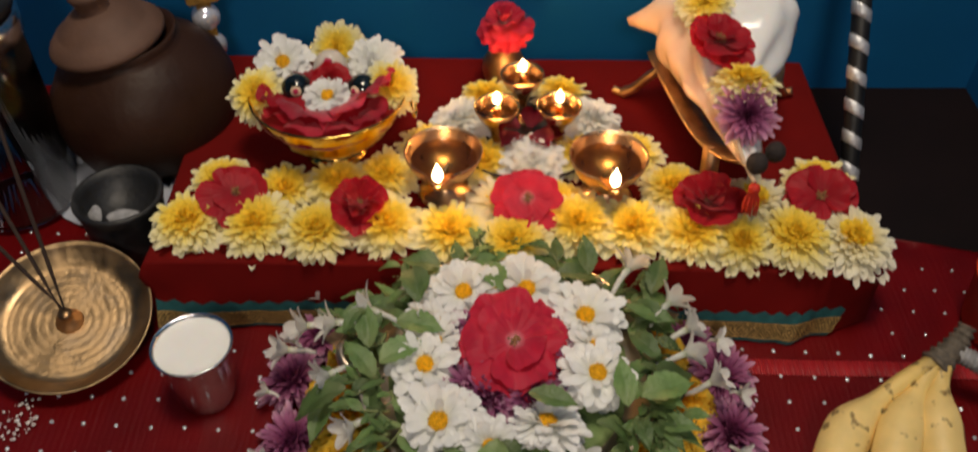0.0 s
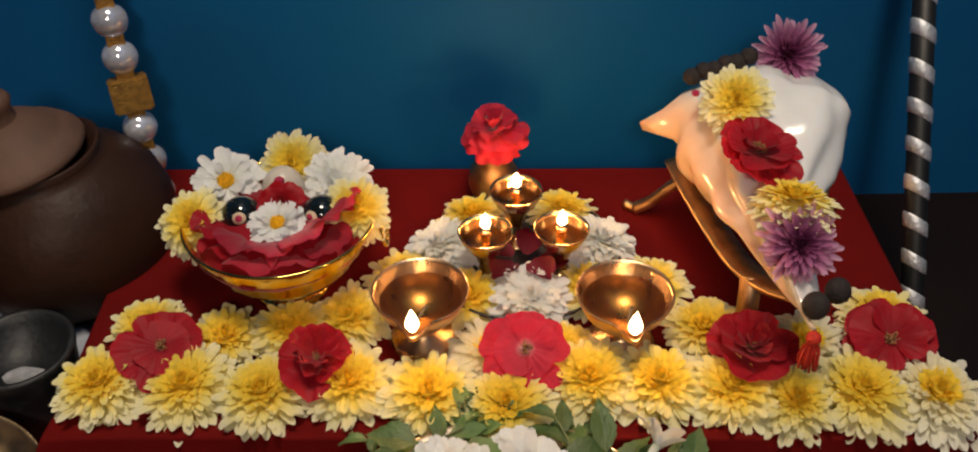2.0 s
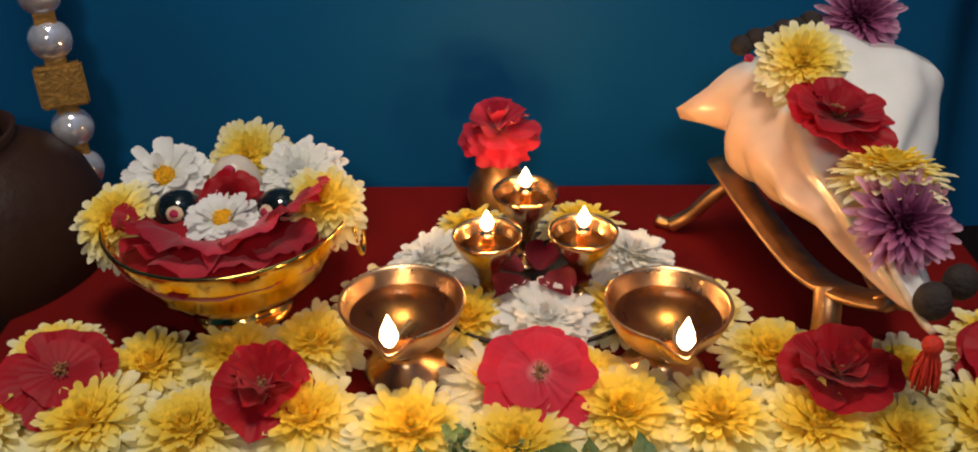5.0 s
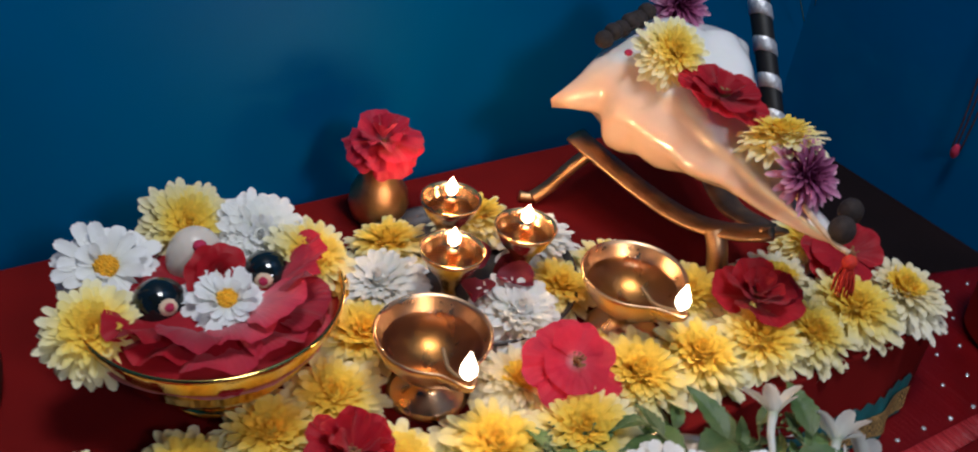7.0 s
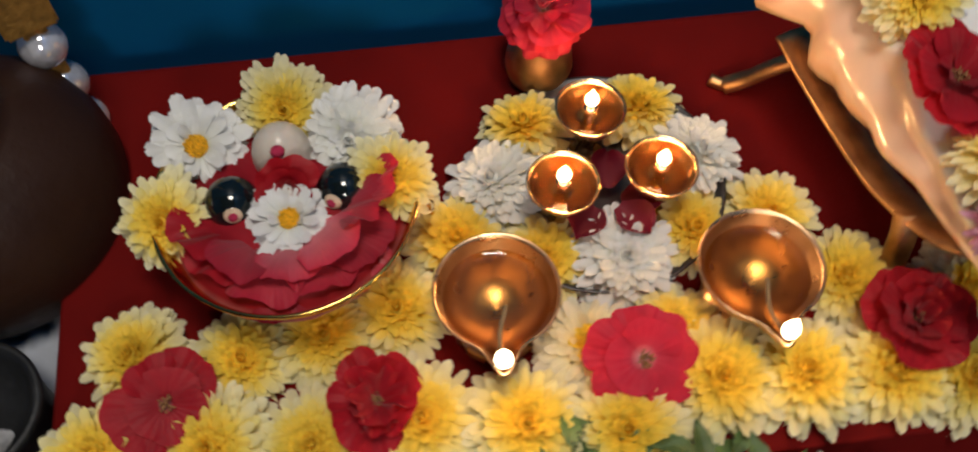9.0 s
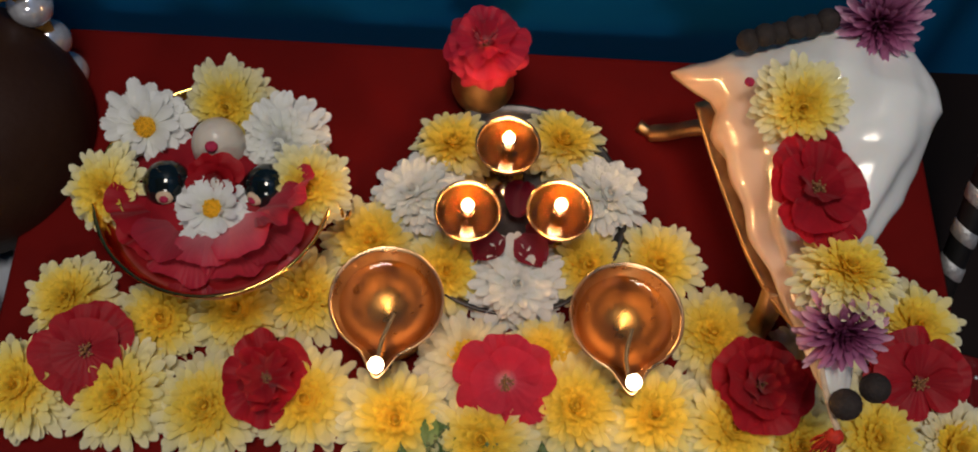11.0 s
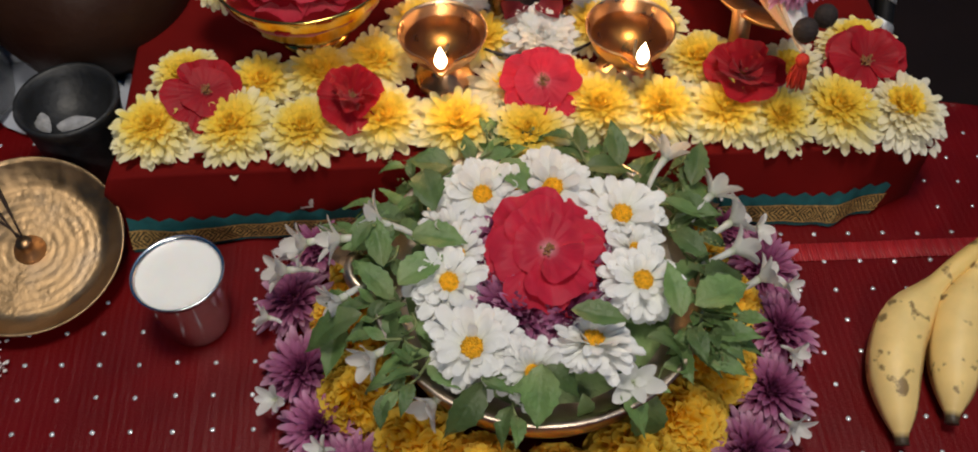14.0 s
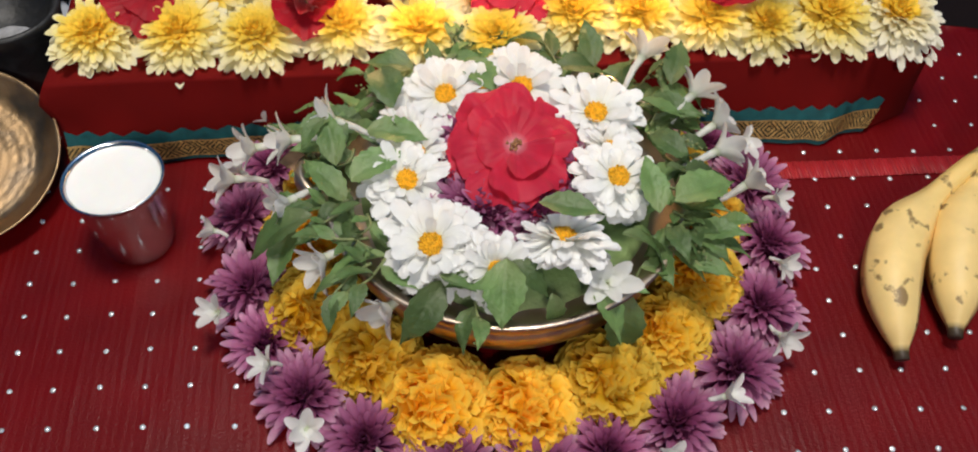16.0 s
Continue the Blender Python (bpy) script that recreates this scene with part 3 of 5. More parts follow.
def marigold_mesh(seed, r):
    """A ball of frilled florets, flat below."""
    rnd = random.Random(seed)
    g = Geo()
    ball(g, (0, 0, 0.40 * r), 0.62 * r, seg=12, rings=8, squash=0.85, uv=0.05)
    count = 250
    for i in range(count):
        z = 1 - 1.18 * (i + 0.5) / count
        q = math.sqrt(max(0, 1 - z * z))
        a = i * 2.39996 + rnd.uniform(-0.2, 0.2)
        d = Vector((q * math.cos(a), q * math.sin(a), z))
        s = d.cross(Vector((0, 0, 1)) if abs(z) < 0.95 else Vector((1, 0, 0))).normalized()
        s = Matrix.Rotation(rnd.random() * 3.1, 3, d) @ s
        b = d.cross(s)
        w, ln = 0.165 * r * rnd.uniform(0.8, 1.25), 0.46 * r * rnd.uniform(0.85, 1.12)
        rows, us = [], []
        for m in range(4):
            t = m / 3
            row = []
            for j in range(5):
                e = j / 2 - 1
                wave = 0.055 * r * math.sin(e * 4.2 + i) * t
                p = d * (0.55 * r + ln * t - 0.05 * r * abs(e) * t + rnd.uniform(-1, 1) * 0.02 * r * t) + s * (w * e * (0.4 + 0.8 * t)) + b * (wave + 0.16 * r * t * t)
                row.append((p.x, p.y, p.z * 0.82 + 0.36 * r))
            rows.append(row)
            us.append(t)
        g.grid(rows, us, [j / 4 for j in range(5)])
    return g.mesh("marigold_florets", M["marigold"])


def jasmine_meshes(seed, r, tubed=0.017):
    """A waxy star of five or six petals on a slender tube."""
    rnd = random.Random(seed)
    g = Geo()
    whorl(g, rnd, 6, 0.0008, 0.0, r * 1.15, r * 0.58, 64, -32, n=4, across=3, cup=0.35, tip=0.45)
    whorl(g, rnd, 3, 0.0005, 0.001, r * 0.55, r * 0.4, 55, -10, n=3, cup=0.4, tip=0.5)
    t = tube([(0, 0, 0.001), (0.0006, 0, -tubed * 0.5), (0, 0.0008, -tubed)], lambda s: 0.0017 - 0.0007 * s, n=5, seg=7)
    return g.mesh("jasmine_petals", M["jasmine"]), t.mesh("jasmine_tube", M["jasmine"])


def leaf_mesh(seed, length, width, material, droop=25.0):
    """A toothed leaf folded along its rib."""
    rnd = random.Random(seed)
    g = Geo()
    n = 12
    rows, us = [], []
    y = z = 0.0
    for i in range(n + 1):
        s = i / n
        a = radians(12 - droop * s)
        if i:
            y += math.cos(a) * length / n
            z += math.sin(a) * length / n
        w = width / 2 * (math.sin(math.pi * min(1, s ** 0.8)) ** 0.95 if 0 < s < 1 else 0.03)
        w *= 1.0 + (0.09 if i % 2 else -0.05)
        wob = 0.05 * width * math.sin(s * 7 + seed)
        rows.append([(w * q, y - 0.06 * length * abs(q) * s, z + 0.32 * abs(w * q) + wob * q + 0.02 * width * math.sin(9 * s + 5 * q)) for q in (-1, -0.55, -0.12, 0, 0.12, 0.55, 1)])
        us.append(s)
    g.grid(rows, us, [0, 0.22, 0.45, 0.5, 0.55, 0.78, 1])
    return g.mesh("leaf_blade", material)


MUMS = [mum_meshes("yellow_mum", 10 + i, 0.0275, M["mum"], M["mum_core"]) for i in range(4)]
PALES = [mum_meshes("pale_mum", 20 + i, 0.0275, M["pale"], M["mum_core"]) for i in range(2)]
WHITES = [mum_meshes("white_mum", 30 + i, 0.026, M["white"], M["white"], 1.12) for i in range(2)]
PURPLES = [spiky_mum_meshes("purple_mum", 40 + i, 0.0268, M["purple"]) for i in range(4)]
DAISIES = [daisy_meshes(50 + i, 0.0245) for i in range(4)]
MARIGOLDS = [marigold_mesh(60 + i, 0.0255) for i in range(3)]
JASMINES = [jasmine_meshes(70 + i, 0.0105, 0.013) for i in range(3)]
SMALL_JASMINES = [jasmine_meshes(80 + i, 0.0105, 0.008) for i in range(3)]
LEAVES = [leaf_mesh(1, 0.028, 0.012, M["leaf"], 20), leaf_mesh(2, 0.037, 0.0155, M["leaf"], 55), leaf_mesh(3, 0.017, 0.0075, M["leaf"], -10), leaf_mesh(4, 0.031, 0.0115, M["leaf"], 85), leaf_mesh(5, 0.033, 0.0195, M["leaf"], 24)]
dice = random.Random(7)


def head(kind, meshes, at, label, group, core="flower_centre"):
    """A cut flower head: petals and centre."""
    ob = thing(kind, at, label, "flower", group)
    add("petals", meshes[0], ob)
    add(core, meshes[1], ob)
    return ob


# ---- room ----
def block(name, lo, hi, material, label, category):
    g = Geo()
    (x0, y0, z0), (x1, y1, z1) = lo, hi
    g.v = [(x, y, z) for x in (x0, x1) for y in (y0, y1) for z in (z0, z1)]
    g.uv = [(0, 0)] * 8
    g.f = [(0, 1, 3, 2), (4, 6, 7, 5), (0, 4, 5, 1), (2, 3, 7, 6), (0, 2, 6, 4), (1, 5, 7, 3)]
    return tagged(add(name, g.mesh(name, material, False)), label, category, kind="structure")


WALL_Y, WALL_X = 0.765, 0.468
block("floor", (-1.9, -1.9, -0.10), (WALL_X, WALL_Y, -0.004), M["floor"], "dark stone floor under the red cloth", "floor")
block("wall_north", (-2.0, WALL_Y, -0.10), (WALL_X + 0.1, WALL_Y + 0.1, 2.5), M["wall"], "deep blue painted wall with a satin sheen", "wall")
block("wall_east", (WALL_X, -1.9, -0.10), (WALL_X + 0.1, WALL_Y, 2.5), M["wall"], "deep blue painted side wall meeting the corner", "wall")
block("wall_west", (-2.0, -1.9, -0.10), (-1.9, WALL_Y, 2.5), M["wall"], "plain blue wall of the room", "wall")
block("wall_south", (-2.0, -2.0, -0.10), (WALL_X + 0.1, -1.9, 2.5), M["wall"], "plain blue wall of the room", "wall")
block("ceiling", (-2.0, -2.0, 2.5), (WALL_X + 0.1, WALL_Y + 0.1, 2.6), M["white_wall"], "plain grey ceiling", "ceiling")


# ---- red cloth with sequins ----
def cloth_z(x, y):
    return 0.0012 * noise.noise((x * 9, y * 9, 0.3)) + 0.0006 * noise.noise((x * 26, y * 22, 4.0))


g = Geo()
xs = [-1.0 + 1.465 * i / 150 for i in range(151)]
ys = [-0.7 + 1.463 * j / 150 for j in range(151)]
g.grid([[(x, min(y, 0.56 - 0.25 * max(0, x - 0.30)) if x > 0.2 else y, cloth_z(x, y)) for y in ys] for x in xs], [i / 150 for i in range(151)], [j / 150 for j in range(151)])
cloth = tagged(add("sequinned_cloth", g.mesh("sequinned_cloth", M["cloth"])), "deep red silk cloth strewn with small silver sequins", "cloth")

g = Geo()
rows = []
for i in range(200):
    x = 0.135 + 0.30 * i / 199
    rows.append([(x, 0.423 - 0.03 * (x - 0.13) + d, cloth_z(x, 0.42) + 0.0008 + (0.0011 if (i // 2) % 2 else 0.0) * (1 if 0 < k < 3 else 0)) for k, d in enumerate((-0.007, -0.0065, 0.0065, 0.007))])
g.grid(rows, [i / 199 for i in range(200)], [0, 0.1, 0.9, 1])
add("pleated_band", g.mesh("pleated_band", ribbed(mat("bright_red_band", (0.34, 0.012, 0.018), 0.5, rand=0), 140, 0.6)), cloth, None, "brighter red pleated band woven into the cloth")


# ---- low platform under a red drape ----
PX0, PX1, PY0, PY1, TOP = -0.247, 0.282, 0.474, 0.735, 0.055


def skirt(u, h):
    """A point of the drape: u runs once round the edge from the near left corner, h is the height."""
    w, d = PX1 - PX0, PY1 - PY0
    per = 2 * (w + d)
    s = (u % 1.0) * per
    if s < w:
        x, y, nx, ny = PX0 + s, PY0, 0, -1
    elif s < w + d:
        x, y, nx, ny = PX1, PY0 + s - w, 1, 0
    elif s < 2 * w + d:
        x, y, nx, ny = PX1 - (s - w - d), PY1, 0, 1
    else:
        x, y, nx, ny = PX0, PY1 - (s - 2 * w - d), -1, 0
    low = 1 - h / TOP
    fold = 0.35 * math.sin(s * 31 + 1.0) + 0.5 * noise.noise((s * 14, low * 1.5, 2.0)) + 0.3 * noise.noise((s * 45, low, 7.0))
    out = (0.016 + 0.012 * fold) * low if ny == -1 else (0.002 + 0.004 * fold) * low
    if ny == 1:
        out = 0.0
    corner = min(s % per, abs(s - w)) if ny == -1 else 1
    if corner < 0.03:
        out -= 0.003 * (1 - corner / 0.03) * low
    ear = math.exp(-(min(s, per - s) / 0.016) ** 2) * math.exp(-((h - 0.044) / 0.010) ** 2)
    x -= 0.007 * ear
    y -= 0.003 * ear
    yaw = -0.012 * (x - PX0) / w
    return Vector((x + nx * out - (0.028 * low * max(0, (x - 0.2) / 0.082) if ny == -1 else 0), y + ny * out + yaw, h))


N = 360
heights = [TOP - 0.0005, TOP - 0.002, 0.050, 0.044, 0.036, 0.028, 0.020, 0.012, 0.006, 0.0015]
rows = []
cx, cy = (PX0 + PX1) / 2, (PY0 + PY1) / 2
for k in (0.0, 0.3, 0.6, 0.85, 0.97, 0.993):
    row = []
    for i in range(N):
        p = skirt(i / N, TOP)
        x, y = cx + (p.x - cx) * k, cy + (p.y - cy) * k
        row.append((x, y, TOP + 0.0008 * noise.noise((x * 16, y * 16, 1.0))))
    rows.append(row)
rows += [[tuple(skirt(i / N, h)) for i in range(N)] for h in heights]
g = Geo()
g.grid(rows, [i / len(rows) for i in range(len(rows))], [i / N for i in range(N)], close=True)
platform = thing("draped_platform", pose(0, 0, 0), "low platform draped in plain red cloth with a gold-bordered hem", "platform")
add("drape", g.mesh("drape", M["drape"]), platform)
FRONT = (PX1 - PX0) / (2 * (PX1 - PX0 + PY1 - PY0))


def hem(name, h0, h1, proud, material, label, teeth=0.0):
    g = Geo()
    rows = []
    for i in range(301):
        u = FRONT * (0.004 + 0.985 * i / 300)
        top = h1 + teeth * abs((i * 0.25) % 2 - 1)
        row = []
        for k in range(5):
            p = skirt(u, h0 + (top - h0) * k / 4)
            row.append((p.x, p.y - proud - 0.0007 * math.sin(i * 0.9) * (k == 2), p.z))
        rows.append(row)
    g.grid(rows, [i / 300 for i in range(301)], [k / 4 for k in range(5)])
    add(name, g.mesh(name, material), platform, None, label)


hem("hem_border", 0.0015, 0.0225, 0.0016, M["teal"], "dark teal woven hem with a toothed edge", 0.0032)
hem("zari_band", 0.005, 0.0175, 0.0032, M["zari"], "dull gold brocade band on the hem")

# ---- flowers laid on the platform ----
ROW = [(-0.222, 0.506), (-0.171, 0.503), (-0.125, 0.497), (-0.076, 0.503), (-0.029, 0.494), (0.018, 0.485), (0.066, 0.502),
       (0.106, 0.499), (0.149, 0.494), (0.182, 0.486), (0.222, 0.490), (0.263, 0.486)]
SECOND = [(-0.208, 0.556), (-0.157, 0.545), (-0.117, 0.550), (-0.080, 0.561), (-0.047, 0.594), (-0.005, 0.577), (0.073, 0.583),
          (0.114, 0.585), (0.142, 0.545), (0.255, 0.552), (0.200, 0.530), (0.008, 0.528), (0.050, 0.530)]
for i, (x, y) in enumerate(ROW):
    m = PALES[1] if i in (11,) else MUMS[i % 4]
    head("chrysanthemum", m, place(x, y, TOP + 0.0025, 8 + dice.uniform(-4, 6), -90 + dice.uniform(-30, 30), dice.uniform(0, 360), 1.04 + dice.uniform(-0.05, 0.07) - (0.16 if i == 9 else 0)),
         "cut yellow chrysanthemum head with pale petal tips", "yellow flowers on the platform")
for i, (x, y) in enumerate(SECOND):
    head("chrysanthemum", MUMS[(i + 2) % 4] if i not in (10, 11) else PALES[0], place(x, y, TOP - 0.001, dice.uniform(2, 12), dice.uniform(-140, -40), dice.uniform(0, 360), 0.95 + dice.uniform(-0.08, 0.06)),
         "cut yellow chrysanthemum head with pale petal tips", "yellow flowers on the platform")

FLAT = ((5, 1.0, 0, -4), (3, 0.72, 12, -6))
CUPPED = ((5, 1.0, 14, 8), (4, 0.85, 30, 8), (4, 0.6, 48, 6), (3, 0.4, 64, 4))
CRUMPLED = ((5, 1.0, 8, -6), (4, 0.9, 34, 6), (4, 0.75, 58, -10))
ROSES = [(-0.189, 0.523, 0.029, 0.0250, "rose_dark", 26, -50, FLAT, 0.07), (-0.095, 0.511, 0.028, 0.0240, "rose_dark", 20, -40, CRUMPLED, 0.22), (0.028, 0.512, 0.039, 0.0255, "rose_pink", 30, -95, FLAT, 0.09),
         (0.161, 0.513, 0.026, 0.0262, "rose_dark", 6, -90, CUPPED, 0.10), (0.245, 0.518, 0.030, 0.0275, "rose_dark", 26, -115, ((5, 1.0, 2, -6), (4, 0.8, 20, -4)), 0.11)]
for i, (x, y, h, r, m, tilt, toward, whorls, wave) in enumerate(ROSES):
    head("rose", rose_meshes(100 + i, r, M[m], 1.0, whorls, wave, 0.014), place(x, y, TOP + h * 0.55 + 0.004, tilt, toward, i * 50), ("crumpled " if whorls is CRUMPLED else "wide open ") + ("bright pinkish-red" if m == "rose_pink" else "deep crimson") + " rose resting on yellow flowers",
         "roses on the platform", "stamen_tuft")

# ---- three small goblet lamps on a tray of flowers ----
g = lathe([(0.0, 0.0), (0.058, 0.0), (0.064, 0.004), (0.067, 0.009), (0.0655, 0.0095), (0.062, 0.005), (0.057, 0.0025), (0.0, 0.002)], 64)
tagged(add("flower_tray", g.mesh("flower_tray", M["dark_metal"]), None, pose(0.031, 0.618, TOP + 0.001)), "small round dark metal tray under white and yellow flowers", "tray")
for i, (x, y, m, s, t, w) in enumerate([(-0.002, 0.652, MUMS[0], 0.92, 12, 120), (0.060, 0.656, MUMS[2], 0.92, 12, 60), (-0.022, 0.622, WHITES[0], 1.0, 14, 190),
                                  (0.083, 0.624, WHITES[1], 1.0, 14, -10), (0.034, 0.570, WHITES[0], 1.02, 14, -90)]):
    head("chrysanthemum", m, place(x, y, TOP + 0.006, t, w, i * 70, s), "cut " + ("yellow" if m in MUMS else "white") + " chrysanthemum head laid on the tray's edge", "flowers on the tray")
for i in range(5):
    g = Geo()
    petal(g, dice, 0, 0, 0, 0.022, 0.02, 10, 20, n=6, across=6, cup=0.5, ruffle=0.1)
    tagged(add("rose_petal", g.mesh("rose_petal", M["burgundy"]), None, place(0.031 + 0.008 * math.cos(i * 1.3), 0.600 + 0.008 * math.sin(i * 1.3), TOP + 0.014 + 0.002 * i, 15, i * 70, i * 77)),
           "loose dark red rose petal between the lamps", "petal", "petals on the tray")


def flame_mesh(h, r):
    prof = [(0.0, 0.0), (0.55 * r, 0.10 * h), (0.95 * r, 0.26 * h), (r, 0.38 * h), (0.82 * r, 0.55 * h), (0.52 * r, 0.72 * h), (0.22 * r, 0.88 * h), (0.0, h)]
    return lathe(prof, 16).mesh("flame", M["flame"])


SMALL_FLAME, BIG_FLAME = flame_mesh(0.0125, 0.0034), flame_mesh(0.0180, 0.0040)


def goblet_lamp(x, y, rim):
    """A footed oil cup with a wick tube in the middle."""
    h = rim - TOP - 0.004
    ob = thing("goblet_lamp", pose(x, y, TOP + 0.004), "small footed brass oil lamp burning with a single flame", "oil lamp", "goblet oil lamps")
    prof = [(0.0, 0.0), (0.0115, 0.0), (0.0120, 0.0015), (0.0100, 0.0035), (0.0055, 0.006), (0.0040, 0.010), (0.0046, 0.0125), (0.0040, 0.015), (0.0052, 0.0175),
            (0.0085, h - 0.0165), (0.0140, h - 0.010), (0.0170, h - 0.003), (0.0180, h), (0.0172, h + 0.0004), (0.0160, h - 0.003), (0.0135, h - 0.009), (0.0085, h - 0.0145), (0.0, h - 0.016)]
    add("cup", lathe(prof, 40).mesh("goblet_cup", M["goblet_brass"]), ob)
    add("oil", lathe([(0.0140, h - 0.0078), (0.0, h - 0.0078)], 32).mesh("goblet_oil", M["oil"]), ob, None, "amber oil")
    add("wick_tube", lathe([(0.0030, h - 0.016), (0.0030, h - 0.002), (0.0038, h - 0.001), (0.0036, h + 0.0005), (0.0018, h + 0.0006), (0.0, h + 0.0004)], 16).mesh("wick_tube", M["goblet_brass"]), ob)
    wick = add("wick", tube([(0, 0, h), (0.0004, 0, h + 0.003)], 0.0008, n=3, seg=6).mesh("wick", M["wick"]), ob)
    add("flame", SMALL_FLAME, wick, pose(0, 0, h + 0.002), "steady yellow-white flame")
    flame_light((x, y, TOP + 0.004 + h + 0.013), 0.15)


goblet_lamp(0.027, 0.636, 0.104)
goblet_lamp(0.006, 0.597, 0.101)
goblet_lamp(0.055, 0.599, 0.101)


def spouted_lamp(x, y, toward):
    """A footed bowl lamp with a pinched spout that holds the wick."""
    ob = thing("spouted_lamp", pose(x, y, TOP, 0, 0, toward), "footed copper-coloured brass lamp full of oil with a lit wick", "oil lamp", "spouted oil lamps")

    def pinch(a, r, z):
        d = (a + math.pi / 2 + math.pi) % (2 * math.pi) - math.pi
        up = min(1, max(0, (z - 0.017) / 0.022))
        k = 1 + 0.42 * math.exp(-(d / 0.24) ** 2) * up ** 1.5
        return (r * k * math.cos(a) * (1 - 0.25 * math.exp(-(d / 0.35) ** 2) * up), r * k * math.sin(a), z)

    prof = [(0.0, 0.0), (0.0200, 0.0), (0.0210, 0.002), (0.0180, 0.0045), (0.0090, 0.008), (0.0065, 0.012), (0.0075, 0.0145), (0.0130, 0.018), (0.0200, 0.024),
            (0.0252, 0.031), (0.0285, 0.039), (0.0296, 0.0425), (0.0288, 0.0432), (0.0275, 0.0405), (0.0240, 0.032), (0.0185, 0.025), (0.0100, 0.020), (0.0, 0.019)]
    add("bowl", lathe(prof, 96, pinch).mesh("lamp_bowl", M["copper"]), ob)
    add("oil", lathe([(0.0250, 0.0343), (0.0240, 0.0336), (0.020, 0.0335), (0.0, 0.0335)], 96, pinch).mesh("lamp_oil", M["oil"]), ob, None, "golden oil")
    wick = add("wick", tube([(0.004, -0.004, 0.0335), (0.0, -0.018, 0.0345), (-0.0005, -0.030, 0.0395), (0, -0.0375, 0.0445)], 0.0011, n=12, seg=6).mesh("wick", M["wick"]), ob, None, "soaked cotton wick")
    add("flame", BIG_FLAME, wick, pose(0, -0.0365, 0.0435), "bright yellow-white flame")
    p = ob.matrix_basis @ Vector((0, -0.0385, 0.056))
    flame_light(p, 0.085)


spouted_lamp(-0.034, 0.547, -4)
spouted_lamp(0.089, 0.542, 1)

# ---- small pot with a rose, behind ----
vase = thing("lota_pot", pose(0.013, 0.697, TOP), "small copper water pot with a flared neck", "pot")
add("body", lathe([(0.0, 0.0), (0.013, 0.0), (0.017, 0.004), (0.0190, 0.012), (0.0180, 0.021), (0.0140, 0.028), (0.0118, 0.032), (0.0114, 0.043), (0.0140, 0.0485), (0.0132, 0.0488), (0.0104, 0.043), (0.0, 0.034)], 40).mesh("lota_body", M["old_brass"]), vase)
head("rose", rose_meshes(111, 0.0245, M["rose_pink"], 1.0, ((6, 1.0, 6, -60), (6, 0.98, 16, -48), (5, 0.9, 28, -36), (5, 0.75, 46, -16), (4, 0.6, 66, 0)), 0.13, 0.03), place(0.013, 0.695, TOP + 0.0515, 6, -100, 20),
     "bright red rose set on the mouth of a small pot", "", "stamen_tuft")

# ---- brass bowl with stones and flowers ----
BX, BY = -0.124, 0.600
bowl = thing("offering_bowl", pose(BX, BY, TOP), "shiny yellow brass bowl on a foot with ring handles", "bowl")
prof = [(0.0, 0.0), (0.026, 0.0), (0.027, 0.002), (0.024, 0.004), (0.018, 0.0075), (0.019, 0.010), (0.030, 0.014), (0.041, 0.020), (0.0475, 0.027), (0.0485, 0.0285), (0.0490, 0.030), (0.0545, 0.037),
        (0.0552, 0.0385), (0.0560, 0.040), (0.0595, 0.047), (0.0610, 0.0505), (0.0615, 0.0522), (0.0605, 0.053), (0.0590, 0.0515), (0.055, 0.042), (0.044, 0.026), (0.0, 0.016)]
prof = [(r, z * 1.16) for r, z in prof]
add("body", lathe(prof, 80).mesh("bowl_body", M["brass"]), bowl)
for side, (dx, tilt) in enumerate(((-0.0635, 8), (0.0635, -8))):
    ring = [(0, 0.0085 * math.cos(a), -0.009 + 0.0105 * math.sin(a)) for a in [2 * math.pi * k / 10 for k in range(11)]]
    handle = add("ring_handle", tube(ring, 0.0013, n=40, seg=8, up=(1, 0, 0)).mesh("ring_handle", M["brass"]), bowl, pose(dx, 0, 0.0545, 0, tilt, 0))
    g = Geo()
    ball(g, (-dx * 0.025, 0, 0), 0.0032)
    add("lug", g.mesh("lug", M["brass"]), handle)
g = lathe([(0.057, 0.045), (0.050, 0.052), (0.035, 0.058), (0.015, 0.061), (0.0, 0.0615)], 48, lambda a, r, z: (r * math.cos(a), r * math.sin(a), z + 0.004 * noise.noise((r * 60 * math.cos(a), r * 60 * math.sin(a), 3))))
tagged(add("petal_bed", g.mesh("petal_bed", M["rose_dark"]), None, pose(BX, BY, TOP + 0.002)), "bed of dark red petals filling the bowl", "petals", kind="stuff")
